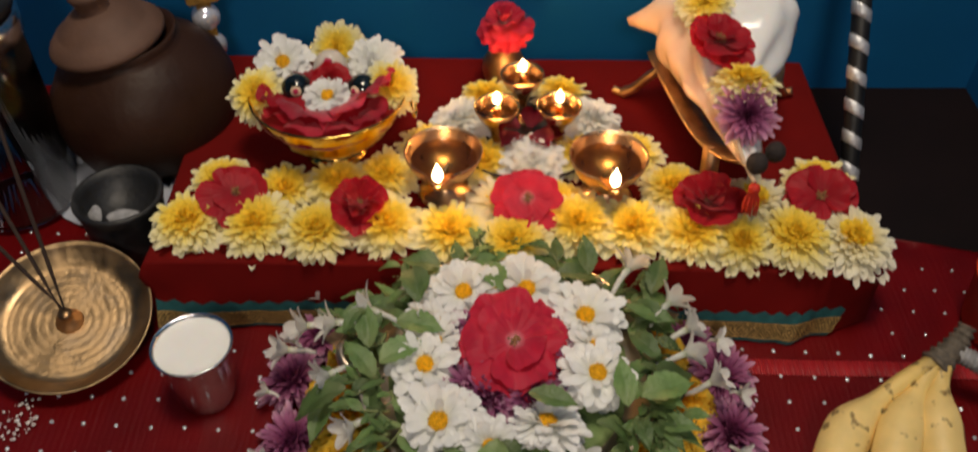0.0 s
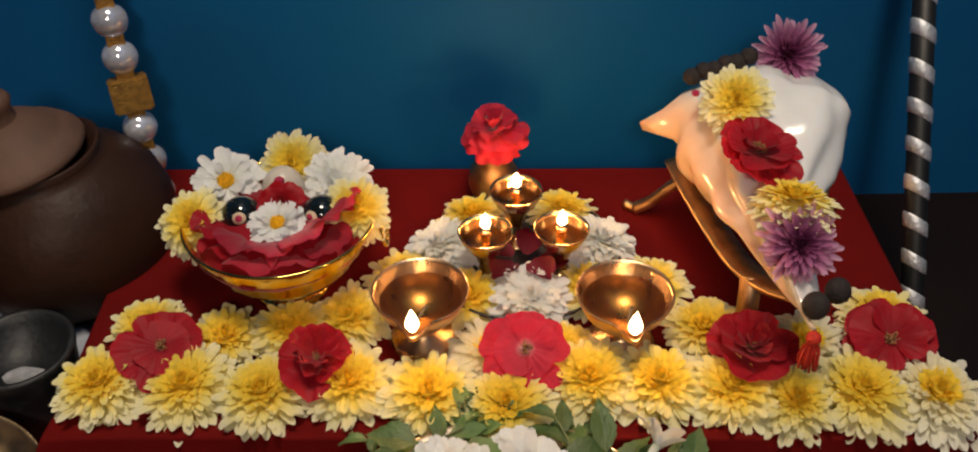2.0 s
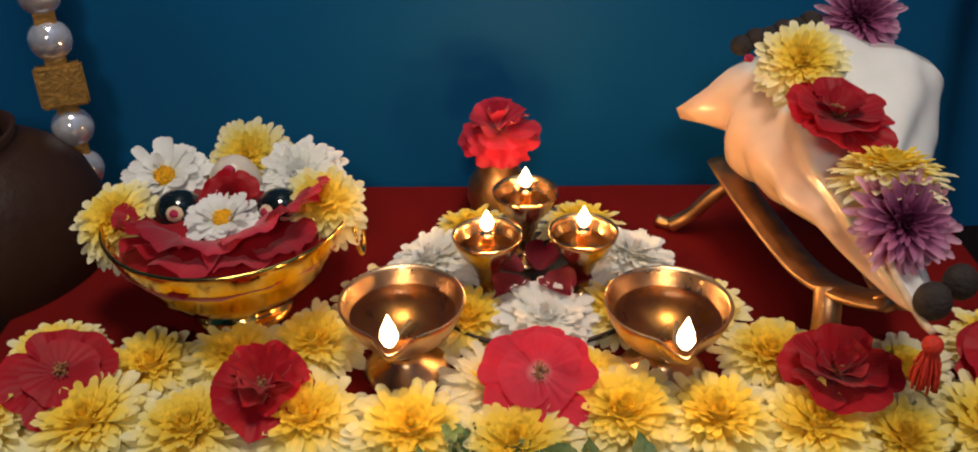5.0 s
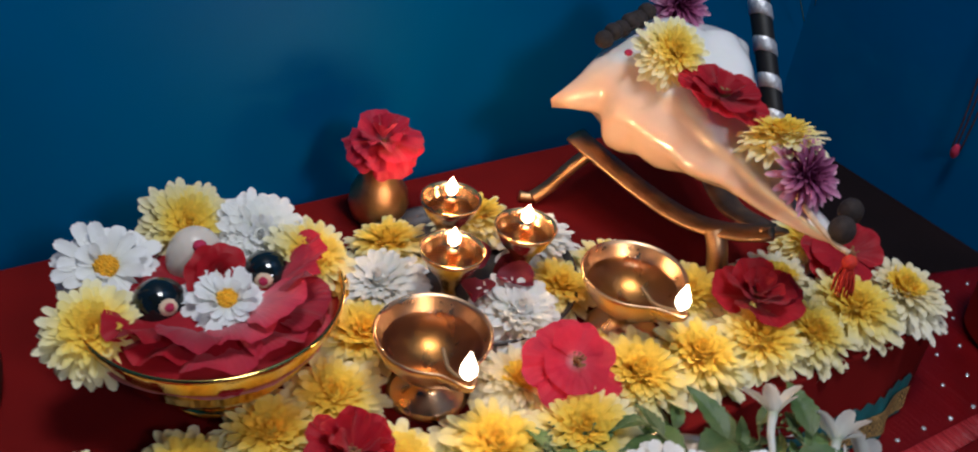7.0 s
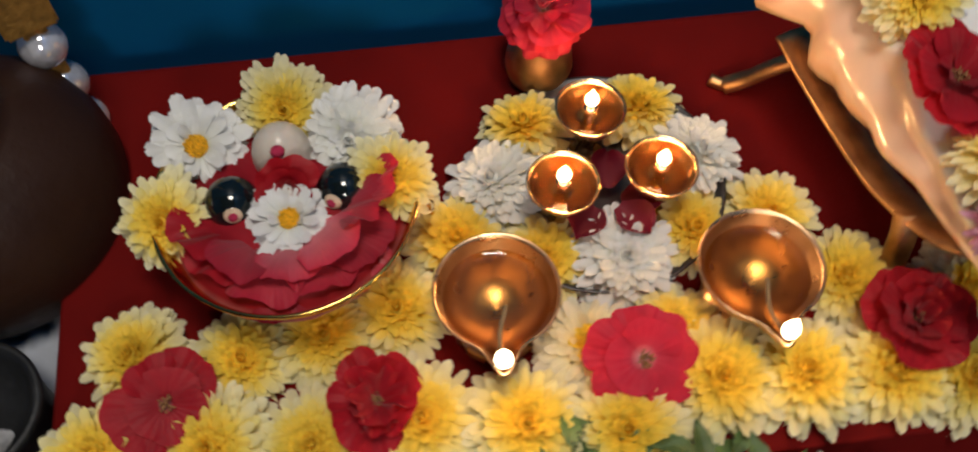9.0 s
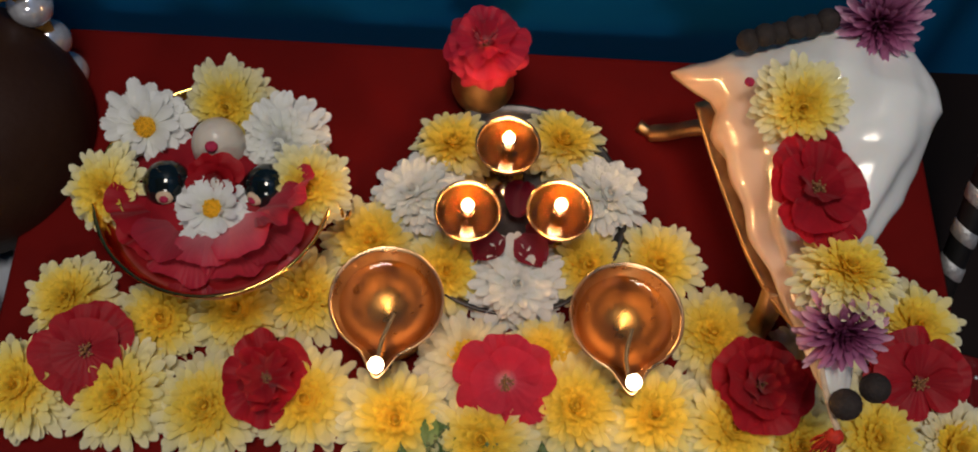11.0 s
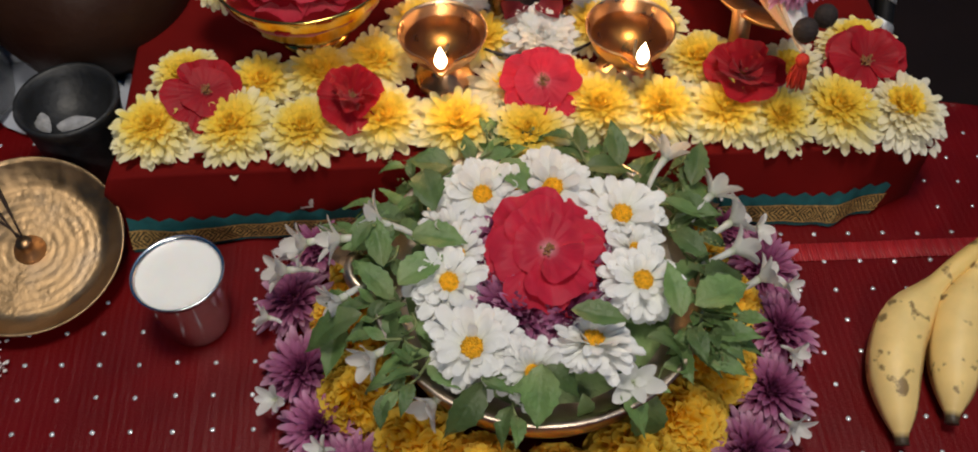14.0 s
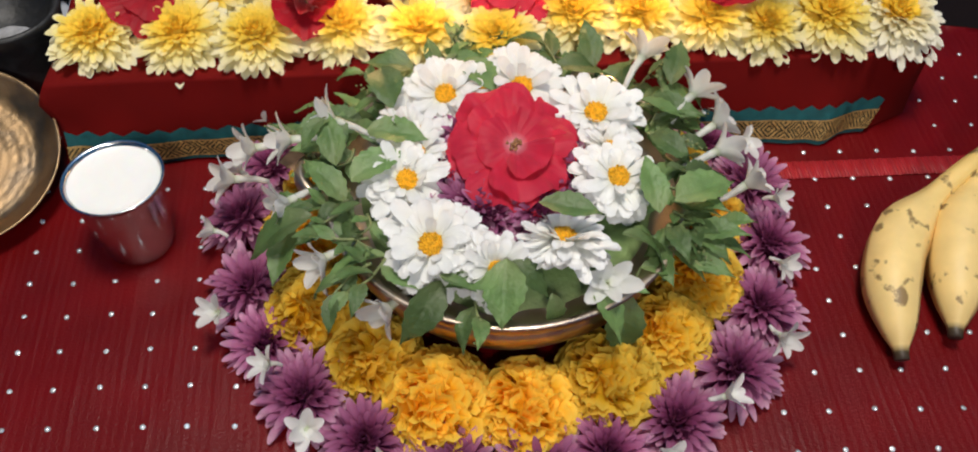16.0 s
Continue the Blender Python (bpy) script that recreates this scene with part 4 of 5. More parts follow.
for x, y, z, meshes, tilt, toward, size, label in [
        (-0.163, 0.634, 0.111, DAISIES[0], 34, -90, 0.92, "large white daisy with a yellow disc in the bowl"), (-0.121, 0.647, 0.115, MUMS[1], 40, -90, 0.8, "yellow chrysanthemum at the back of the bowl"),
        (-0.091, 0.628, 0.112, WHITES[1], 40, -100, 0.9, "white chrysanthemum in the bowl"), (-0.177, 0.598, 0.106, MUMS[3], 34, -110, 0.8, "yellow chrysanthemum over the bowl's edge"),
        (-0.076, 0.602, 0.112, MUMS[0], 36, -75, 0.76, "yellow chrysanthemum at the bowl's edge"), (-0.122, 0.586, 0.112, DAISIES[2], 16, -90, 0.8, "white daisy among red petals in the bowl")]:
    head("daisy" if "daisy" in label else "chrysanthemum", meshes, place(x, y, z + 0.003, tilt, toward, dice.uniform(0, 360), size), label, "flowers in the bowl", "flower_centre")
for x, y in ((-0.148, 0.600), (-0.097, 0.600)):
    st = thing("sacred_stone", pose(x, y, 0.115), "round glossy black stone with a sandal and red dot", "stone", "black stones in the bowl")
    g = Geo()
    ball(g, (0, 0, 0), 0.0125, 24, 16, 0.95)
    add("stone", g.mesh("black_stone", M["pebble"]), st)
    d = Vector((0.1 if x < -0.12 else -0.45, -0.80, 0.42)).normalized()
    for nm, r, out, mm in (("sandal_mark", 0.0050, 0.0092, "sandal"), ("kumkum_dot", 0.0030, 0.0116, "kumkum")):
        g = Geo()
        ball(g, (0, 0, 0), r, 14, 8, 0.9)
        add(nm, g.mesh(nm, M[mm]), st, Matrix.Translation(d * out))
egg = thing("oval_stone", pose(-0.124, 0.622, 0.117), "pale veined oval stone with a red dot on top", "stone")
g = Geo()
ball(g, (0, 0, 0), 0.0140, 28, 18, 1.25)
add("stone", g.mesh("oval_stone", M["egg"]), egg)
g = Geo()
ball(g, (0.0, -0.0080, 0.0140), 0.0034, 12, 8, 0.7)
add("kumkum_dot", g.mesh("kumkum_dot", M["kumkum"]), egg)
head("rosebud", rose_meshes(140, 0.0150, M["bud"], 1.0, ((4, 1.0, 30, -34), (3, 0.8, 46, -30), (3, 0.5, 62, -20)), 0.10, 0.03, 0.1), place(-0.121, 0.6010, 0.1215, 48, -90, 30), "small folded dark red rosebud leaning on the oval stone", "", "stamen_tuft")
for i, (a, q, z, s, lift) in enumerate([(-176, 0.030, 0.107, 0.028, 30), (-158, 0.026, 0.108, 0.032, 44), (-138, 0.024, 0.107, 0.031, 34), (-122, 0.022, 0.110, 0.030, 46), (-104, 0.022, 0.106, 0.033, 28), (-88, 0.018, 0.110, 0.031, 40), (-70, 0.022, 0.107, 0.032, 30),
                                      (-58, 0.018, 0.112, 0.034, 44), (-40, 0.024, 0.107, 0.032, 34), (-26, 0.022, 0.110, 0.036, 56), (-10, 0.028, 0.110, 0.034, 60), (-96, 0.032, 0.106, 0.026, 14), (-48, 0.034, 0.106, 0.024, 12)]):
    rnd = random.Random(300 + i)
    g = Geo()
    rose_petal(g, rnd, 0, 46, s, 0, lift, -24, 0.14, 0.025)
    tint = M["petal_pale"] if i in (5, 7, 12) else M["rose_dark"] if i < 3 else M["petal"]
    tagged(add("rose_petal", g.mesh("rose_petal", tint), None, pose(BX + q * math.cos(radians(a)), BY + q * math.sin(radians(a)), z, 0, 0, a)), "loose %s rose petal heaped at the bowl's rim" % ("dark red" if i < 3 else "pinkish-red"), "petal", "petals in the bowl")

# ---- conch on its stand ----
AX = [(0.205, 0.690, 0.158), (0.198, 0.668, 0.158), (0.190, 0.640, 0.153), (0.184, 0.612, 0.146), (0.177, 0.582, 0.141), (0.175, 0.555, 0.136), (0.178, 0.530, 0.129), (0.180, 0.505, 0.127), (0.181, 0.492, 0.126)]
RX = [0.004, 0.030, 0.046, 0.042, 0.030, 0.0195, 0.0125, 0.008, 0.003]
line = smooth_line(AX, 48)
g = Geo()
rows = []
for i, p in enumerate(line):
    s = i / 48
    k = s * (len(RX) - 1)
    a0 = min(int(k), len(RX) - 2)
    rr = RX[a0] + (RX[a0 + 1] - RX[a0]) * (k - a0)
    t = (line[min(i + 1, 48)] - line[max(i - 1, 0)]).normalized()
    side = t.cross(Vector((0, 0, 1))).normalized()
    top = side.cross(t).normalized()
    row = []
    for j in range(64):
        a = 2 * math.pi * j / 64
        d = (a - radians(0) + math.pi) % (2 * math.pi) - math.pi
        lip = math.exp(-((d + 0.62) / 0.62) ** 2) * math.exp(-((s - 0.36) / 0.22) ** 2) * (0.44 + 0.07 * math.sin(s * 58))
        e = d + 0.24
        spike = math.exp(-(e / (0.18 if e < 0 else 0.60)) ** 2) * math.exp(-((s - 0.26 + 0.05 * e) / 0.060) ** 2) * 0.26
        spike += math.exp(-(e / 0.17) ** 2) * math.exp(-((s - 0.245) / 0.034) ** 2) * 0.40
        spike += 0.10 * noise.noise((p.x * 55 + 2 * math.cos(a), p.y * 55, p.z * 55 + 2 * math.sin(a))) * (1 - 0.6 * s)
        knob = 0.17 * max(0, math.sin(a * 5 + 0.6)) * math.exp(-((s - 0.22) / 0.08) ** 2)
        ridge = 0.022 * math.sin(s * 46 + 2 * a) * (1 - s) + 0.09 * math.sin(s * 34 + 1) * math.exp(-((d + 0.4) / 0.5) ** 2) * (1 - s) + 0.15 * math.sin(a * 6 + 4 * s) * s * (1 if s < 0.8 else (1 - s) * 5) + 0.05 * math.exp(-((d - 0.62) / 0.16) ** 2) * (1 + 2 * noise.noise((s * 30, 1.0, 2.0)))
        q = rr * (1 + lip + spike + knob + ridge)
        dent = 0.80 + 0.10 * math.cos(a * 2)
        row.append(p + side * (q * math.cos(a)) + top * (q * math.sin(a) * dent))
    rows.append(row)
g.grid(rows, [i / 48 for i in range(49)], [j / 64 for j in range(64)], close=True)
# colour runs round the shell: pale outside, peach on the flared lip
g.uv = [(((v + 0.5 + 0.02 * math.sin(u * 9) + 0.05 * noise.noise((u * 22, v * 9, 0.7))) % 1.0), u) for u, v in g.uv]
conch = thing("conch_shell", pose(0, 0, 0), "large glossy white conch shell with a peach-coloured lip", "conch")
add("shell", g.mesh("shell", M["conch"]), conch)
for px, py, pz, r in ((0.137, 0.632, 0.1795, 0.0025),):
    g = Geo()
    ball(g, (px, py, pz), r, 10, 8, 0.8)
    add("kumkum_dot", g.mesh("kumkum_dot", M["kumkum"]), conch, None, "dab of red powder")
beads = thing("bead_string", pose(0.004, 0.0, -0.001), "string of dark brown beads over the conch", "beads")
for k in range(6):
    q = k / 5
    g = Geo()
    ball(g, (0.136 + 0.036 * q, 0.658 + 0.006 * q, 0.177 + 0.009 * q + 0.0015 * (k % 2)), 0.0060, 14, 10, 0.9)
    add("bead", g.mesh("bead", M["cord"]), beads)
g = tube([(0.179, 0.535, 0.145), (0.170, 0.510, 0.140), (0.176, 0.490, 0.128), (0.179, 0.480, 0.126)], 0.0016, n=14, seg=6)
tas = thing("tassel_cord", pose(0, 0, 0), "pale cord with black knots ending in a red tassel", "tassel")
add("cord", g.mesh("tassel_cord", M["sandal"]), tas)
for p, r in (((0.181, 0.490, 0.134), 0.0074), ((0.194, 0.497, 0.138), 0.0070)):
    g = Geo()
    ball(g, p, r, 14, 10, 1.1)
    add("knot", g.mesh("knot", M["cord"]), tas)
g = Geo()
ball(g, (0.179, 0.478, 0.1215), 0.0042, 12, 8)
for k in range(26):
    a = k * 2.4
    q = 0.0055 * math.sqrt(k / 26)
    tube([(0.179 + 0.3 * q * math.cos(a), 0.478 + 0.3 * q * math.sin(a), 0.120), (0.179 + q * math.cos(a), 0.477 + q * math.sin(a), 0.112), (0.179 + 1.1 * q * math.cos(a), 0.476 + 1.1 * q * math.sin(a), 0.102 + 0.001 * (k % 3))], 0.0007, n=4, seg=4, g=g)
add("tassel", g.mesh("red_tassel", M["red_thread"]), tas, None, "bright red thread tassel")
for meshes, kind, at, label in [
        (MUMS[1], "chrysanthemum", place(0.160, 0.622, 0.178, 42, -105, 10, 0.76), "yellow chrysanthemum tucked on the conch"),
        (rose_meshes(121, 0.0262, M["rose_dark"], 1.0, ((5, 1.0, 6, 4), (4, 0.85, 22, 6), (3, 0.5, 44, 6)), 0.12), "rose", place(0.165, 0.581, 0.168, 10, -80, 60), "deep red rose laid on the conch"),
        (MUMS[2], "chrysanthemum", place(0.178, 0.541, 0.157, 18, 85, 100, 0.84), "yellow chrysanthemum on the conch's narrow end"),
        (PURPLES[0], "chrysanthemum", place(0.176, 0.523, 0.150, 55, -88, 20, 0.82), "purple chrysanthemum hung on the conch's tip"),
        (PURPLES[1], "chrysanthemum", place(0.200, 0.666, 0.186, 60, -92, 70, 0.84), "purple chrysanthemum crowning the conch")]:
    head(kind, meshes, at, label, "flowers on the conch")

stand = thing("conch_stand", pose(0, 0, 0), "worn brass stand with a curved rail and splayed legs", "stand")
for pts, nm, w, fl in [([(0.140, 0.668, 0.104), (0.146, 0.645, 0.098), (0.158, 0.612, 0.088), (0.168, 0.580, 0.085), (0.178, 0.552, 0.092), (0.190, 0.535, 0.100)], "rail", 0.0094, 0.34),
                       ([(0.236, 0.668, 0.104), (0.230, 0.640, 0.098), (0.214, 0.610, 0.088), (0.203, 0.580, 0.085), (0.197, 0.552, 0.092), (0.190, 0.535, 0.100)], "rail", 0.0094, 0.34),
                       ([(0.146, 0.655, 0.098), (0.136, 0.662, 0.084), (0.126, 0.668, 0.068), (0.116, 0.672, 0.0585)], "leg", 0.0056, 0.75),
                       ([(0.230, 0.655, 0.098), (0.240, 0.662, 0.084), (0.248, 0.668, 0.068), (0.254, 0.672, 0.0585)], "leg", 0.0056, 0.75),
                       ([(0.170, 0.562, 0.090), (0.169, 0.556, 0.082), (0.168, 0.551, 0.070), (0.167, 0.548, 0.0565)], "leg", 0.0068, 0.8)]:
    add(nm, tube(pts, w, n=24, seg=12, flat=fl).mesh(nm, M["old_brass"]), stand)
for x, y in ((0.114, 0.673), (0.256, 0.673)):
    add("scroll_foot", tube([(x - 0.006, y + 0.004, TOP + 0.004), (x, y, TOP + 0.0035), (x + 0.006, y - 0.002, TOP + 0.006)], 0.0036, n=8, seg=10).mesh("scroll_foot", M["old_brass"]), stand)

# ---- standing sticks ----
d = Vector((-0.0006, 0.0125, 0.0225)).normalized()
base = Vector((0.3015, 0.586, 0.001))
turn = d.to_track_quat("Z", "Y").to_matrix().to_4x4()
stick = thing("striped_stick", Matrix.Translation(base) @ turn, "black stick wrapped in slanting bands of silver foil", "stick")
add("rod", lathe([(0.0, 0.0), (0.0070, 0.0), (0.0075, 0.002), (0.0075, 0.330), (0.0, 0.332)], 24).mesh("rod", M["black_wrap"]), stick)
for k in range(13):
    z = 0.0285 + 0.0258 * k
    g = lathe([(0.0076, z), (0.0082, z + 0.0008), (0.0082, z + 0.0095), (0.0076, z + 0.0103)], 28, lambda a, r, zz: (r * math.cos(a), r * math.sin(a), zz + 0.0046 * math.cos(a)))
    add("foil_band", g.mesh("foil_band", M["silver_wrap"]), stick)
low, high = Vector((-0.232, 0.686, 0.0)), Vector((-0.262, 0.755, 0.36))
d2 = (high - low).normalized()
turn = d2.to_track_quat("Z", "Y").to_matrix().to_4x4()
beaded = thing("jewelled_stick", Matrix.Translation(low) @ turn, "gold-wrapped flat stick set with round mirror beads", "stick")


def slab(lo, hi, material, name, bevel=0.001):
    bm = bmesh.new()
    bmesh.ops.create_cube(bm, size=1.0)
    for v in bm.verts:
        v.co = [lo[k] + (v.co[k] + 0.5) * (hi[k] - lo[k]) for k in range(3)]
    bmesh.ops.bevel(bm, geom=bm.edges[:], offset=bevel, segments=2, affect="EDGES")
    me = bpy.data.meshes.new(name)
    bm.to_mesh(me)
    bm.free()
    me.materials.append(material)
    return me


add("stick_core", slab((-0.006, -0.003, 0.0), (0.006, 0.003, 0.366), M["gold_wrap"], "stick_core"), beaded)
z = 0.0615
for k in range(11):
    if k in (3, 8):
        add("gold_block", slab((-0.0135, -0.007, z - 0.0125), (0.0135, 0.007, z + 0.0125), M["gold_wrap"], "gold_block", 0.0015), beaded)
    else:
        g = Geo()
        ball(g, (0, -0.0035, 0), 0.0125, 20, 12, 1.0)
        add("mirror_bead", g.mesh("mirror_bead", M["gem"]), beaded, Matrix.Translation((0, 0, z)))
    z += 0.0262

# ---- clay pot on a cloth ring ----
pot = thing("clay_pot", pose(-0.282, 0.653, 0.008, 0, -6, 0), "round brown clay pot closed with a flat clay lid", "pot")
add("body", lathe([(0.0, 0.0), (0.034, 0.0), (0.052, 0.008), (0.067, 0.026), (0.0745, 0.050), (0.0752, 0.066), (0.071, 0.086), (0.059, 0.103), (0.047, 0.112), (0.0420, 0.117), (0.0440, 0.122), (0.042, 0.123), (0.039, 0.117), (0.0, 0.112)], 72,
                  lambda a, r, z: (r * (1 + 0.012 * math.sin(2 * a)) * math.cos(a), r * math.sin(a), z + 0.0006 * math.sin(3 * a))).mesh("pot_body", M["clay"]), pot)
lid = add("lid", lathe([(0.0, 0.119), (0.042, 0.121), (0.0455, 0.1235), (0.0465, 0.126), (0.045, 0.129), (0.038, 0.136), (0.036, 0.1365), (0.034, 0.1385), (0.023, 0.147), (0.014, 0.151), (0.0, 0.152)], 64).mesh("pot_lid", M["lid"]),
          pot, pose(-0.004, 0.0, 0, 2, -2, 0), "dusty lighter brown clay lid")
add("knob", lathe([(0.013, 0.1505), (0.0122, 0.154), (0.0132, 0.160), (0.0152, 0.1645), (0.013, 0.1685), (0.0, 0.170)], 32).mesh("lid_knob", M["lid"]), lid)


def crumple(a, r, z):
    n = noise.noise((6 * math.cos(a), 6 * math.sin(a), r * 40))
    n2 = noise.noise((14 * math.cos(a), 14 * math.sin(a), r * 70 + 5))
    return (r * (1 + 0.10 * n) * math.cos(a) * 1.18, r * (1 + 0.10 * n) * math.sin(a), max(0.003, z * (1 + 0.7 * n + 0.5 * n2)))


g = lathe([(0.020, 0.004), (0.040, 0.010), (0.056, 0.022), (0.072, 0.024), (0.084, 0.012), (0.092, 0.005), (0.094, 0.003)], 120, crumple)
tagged(add("folded_cloth", g.mesh("folded_cloth", M["white_cloth"]), None, pose(-0.285, 0.650, 0)), "crumpled white cotton cloth bunched under the clay pot", "cloth")

# ---- black stone cup, plate with incense, tumbler, jar ----
cup = thing("stone_cup", pose(-0.285, 0.540, 0.001), "squat black stone cup with traces of grey ash", "cup")
add("body", lathe([(0.0, 0.0), (0.027, 0.0), (0.029, 0.003), (0.030, 0.030), (0.0325, 0.050), (0.0345, 0.058), (0.0335, 0.0605), (0.031, 0.060), (0.028, 0.054), (0.022, 0.044), (0.010, 0.038), (0.0, 0.037)], 56).mesh("cup_body", M["stone"]), cup)
for x, y, r in ((0.006, -0.017, 0.0115), (-0.017, -0.012, 0.009)):
    g = lathe([(0.0, 0.0022), (r * 0.6, 0.0018), (r, -0.0012)], 20, lambda a, q, z: (q * (1 + 0.25 * math.sin(3 * a + 1)) * math.cos(a), q * 0.7 * math.sin(a), z))
    add("ash", g.mesh("ash", M["ash"]), cup, pose(x, y, 0.0495, 32, 0, math.degrees(math.atan2(y, x)) + 90), "pale grey ash")

plate_at = place(-0.304, 0.447, 0.0185, 17, -70, 0)
plate = thing("brass_plate", plate_at, "shallow round brass plate with ringed grooves, propped at a slant", "plate")
prof = [(0.0, 0.0), (0.030, 0.0), (0.050, 0.004), (0.0585, 0.0125), (0.0600, 0.0145), (0.0590, 0.0150), (0.0570, 0.0125), (0.049, 0.0060)]
for k in range(6):
    r = 0.044 - 0.006 * k
    prof += [(r, 0.0030 - 0.0001 * k), (r - 0.002, 0.0032 - 0.0001 * k), (r - 0.004, 0.0030 - 0.0001 * k)]
prof += [(0.006, 0.0026), (0.0, 0.0026)]
add("dish", lathe(prof, 80).mesh("dish", M["plate"]), plate)
add("incense_socket", lathe([(0.010, 0.0026), (0.009, 0.006), (0.0045, 0.008), (0.0035, 0.014), (0.005, 0.016), (0.0, 0.0155)], 20).mesh("incense_socket", M["old_brass"]), plate)
for i, (dx, dy, dz) in enumerate(((-0.055, 0.060, 0.135), (-0.030, 0.070, 0.150), (-0.085, 0.035, 0.125))):
    p = plate_at @ Vector((0.002 * i - 0.002, 0.001, 0.012))
    tagged(add("incense_stick", tube([p, p + Vector((dx, dy, dz)) * 0.5, p + Vector((dx, dy, dz))], lambda s: 0.0007 if s < 0.2 else 0.0015, n=10, seg=7).mesh("incense_stick", M["incense"])), "thin dark incense stick standing in the brass plate", "incense", "incense sticks")

tumbler = thing("steel_tumbler", pose(-0.197, 0.397, 0.0015), "small steel tumbler filled with white milk", "tumbler")
add("cup", lathe([(0.0, 0.0), (0.0185, 0.0), (0.0192, 0.001), (0.0195, 0.004), (0.0240, 0.046), (0.0258, 0.0535), (0.0272, 0.0550), (0.0266, 0.0556), (0.0250, 0.0540), (0.0232, 0.046), (0.0, 0.045)], 56).mesh("tumbler_cup", M["steel"]), tumbler)
g = lathe([(0.0, 0.0524), (0.018, 0.0524), (0.0238, 0.0526), (0.0246, 0.0531)], 48)
add("milk", g.mesh("milk", M["milk"]), tumbler, None, "white milk with tiny bubbles")

jar = thing("glass_jar", pose(-0.394, 0.600, 0.0015), "tall smoky glass jar with a shiny metal collar and lid", "jar")
add("glass", lathe([(0.0, 0.002), (0.043, 0.002), (0.046, 0.006), (0.046, 0.160), (0.0445, 0.162), (0.0435, 0.160), (0.0435, 0.008), (0.0, 0.006)], 48).mesh("jar_glass", M["glass"]), jar)
add("collar", lathe([(0.0470, 0.158), (0.0485, 0.159), (0.0490, 0.176), (0.0470, 0.178), (0.0, 0.179)], 48).mesh("jar_collar", M["steel"]), jar, None, "shiny metal collar")
add("lid", lathe([(0.0, 0.179), (0.044, 0.1795), (0.048, 0.182), (0.047, 0.190), (0.020, 0.199), (0.0, 0.200)], 48).mesh("jar_lid", M["stone"]), jar, None, "dark domed lid")
# invented solid fill: stands in for the darkness inside the jar
add("contents", lathe([(0.0, 0.0085), (0.041, 0.0085), (0.0425, 0.012), (0.0422, 0.110), (0.036, 0.118), (0.0, 0.121)], 40).mesh("jar_dark_fill", M["clay"]), jar, None, "added dark brown fill that darkens the jar inside")

g = Geo()
for i in range(60):
    a, q = dice.random() * 6.3, 0.016 * math.sqrt(dice.random())
    ball(g, (q * math.cos(a) * 0.8, q * math.sin(a) * 1.3, 0.0015), dice.uniform(0.0004, 0.0016), 5, 4, 0.5)
tagged(add("spilled_powder", g.mesh("spilled_powder", M["powder"]), None, pose(-0.322, 0.378, 0.001)), "small spill of whitish powder on the red cloth", "powder", kind="stuff")

# ---- bananas and orange tub ----
bunch = thing("banana_bunch", pose(0.003, -0.001, 0), "bunch of ripe spotted yellow bananas with a withered stalk", "bananas")
for i, pts in enumerate(([(0.209, 0.280, 0.009), (0.211, 0.298, 0.0145), (0.216, 0.324, 0.018), (0.229, 0.350, 0.021), (0.249, 0.368, 0.026), (0.272, 0.384, 0.031), (0.303, 0.401, 0.037)],
                         [(0.241, 0.290, 0.011), (0.248, 0.310, 0.0155), (0.258, 0.337, 0.020), (0.272, 0.364, 0.025), (0.290, 0.388, 0.032), (0.307, 0.404, 0.039)],
                         [(0.292, 0.298, 0.011), (0.289, 0.318, 0.0155), (0.289, 0.343, 0.020), (0.294, 0.368, 0.026), (0.301, 0.390, 0.033), (0.309, 0.405, 0.039)])):
    def girth(s):
        tip = 0.0042 + 0.0124 * math.sin(min(1.0, max(0.0, (s - 0.05) / 0.34)) * math.pi / 2)
        u = min(1.0, max(0.0, (s - 0.50) / 0.26))
        return tip * (1 - 0.60 * u * u * (3 - 2 * u))
    add("banana", tube(pts, girth, n=34, seg=7, flat=0.95).mesh("banana_skin", M["banana"]), bunch)
add("stalk", tube([(0.298, 0.397, 0.034), (0.309, 0.404, 0.039), (0.317, 0.411, 0.045), (0.322, 0.417, 0.052)], lambda s: 0.0105 - 0.005 * s + 0.0012 * math.sin(s * 40), n=24, seg=9).mesh("stalk", M["crown"]), bunch, None, "dark withered stalk")
g = Geo()
tube([(0.314, 0.404, 0.040), (0.330, 0.396, 0.036), (0.348, 0.390, 0.026), (0.362, 0.388, 0.014)], lambda s: 0.0065 + 0.0008 * math.sin(s * 110), n=60, seg=10, g=g)
add("ribbed_stub", g.mesh("ribbed_stub", M["ash"]), bunch, None, "dry grey ribbed stub of the stalk")
tub = thing("orange_tub", pose(0.392, 0.455, 0.0015), "small orange-red plastic tub beside the bananas", "tub")
add("tub_body", lathe([(0.0, 0.0), (0.036, 0.0), (0.039, 0.003), (0.043, 0.050), (0.0445, 0.052), (0.0435, 0.053), (0.041, 0.050), (0.0, 0.046)], 48).mesh("tub_body", M["orange"]), tub)

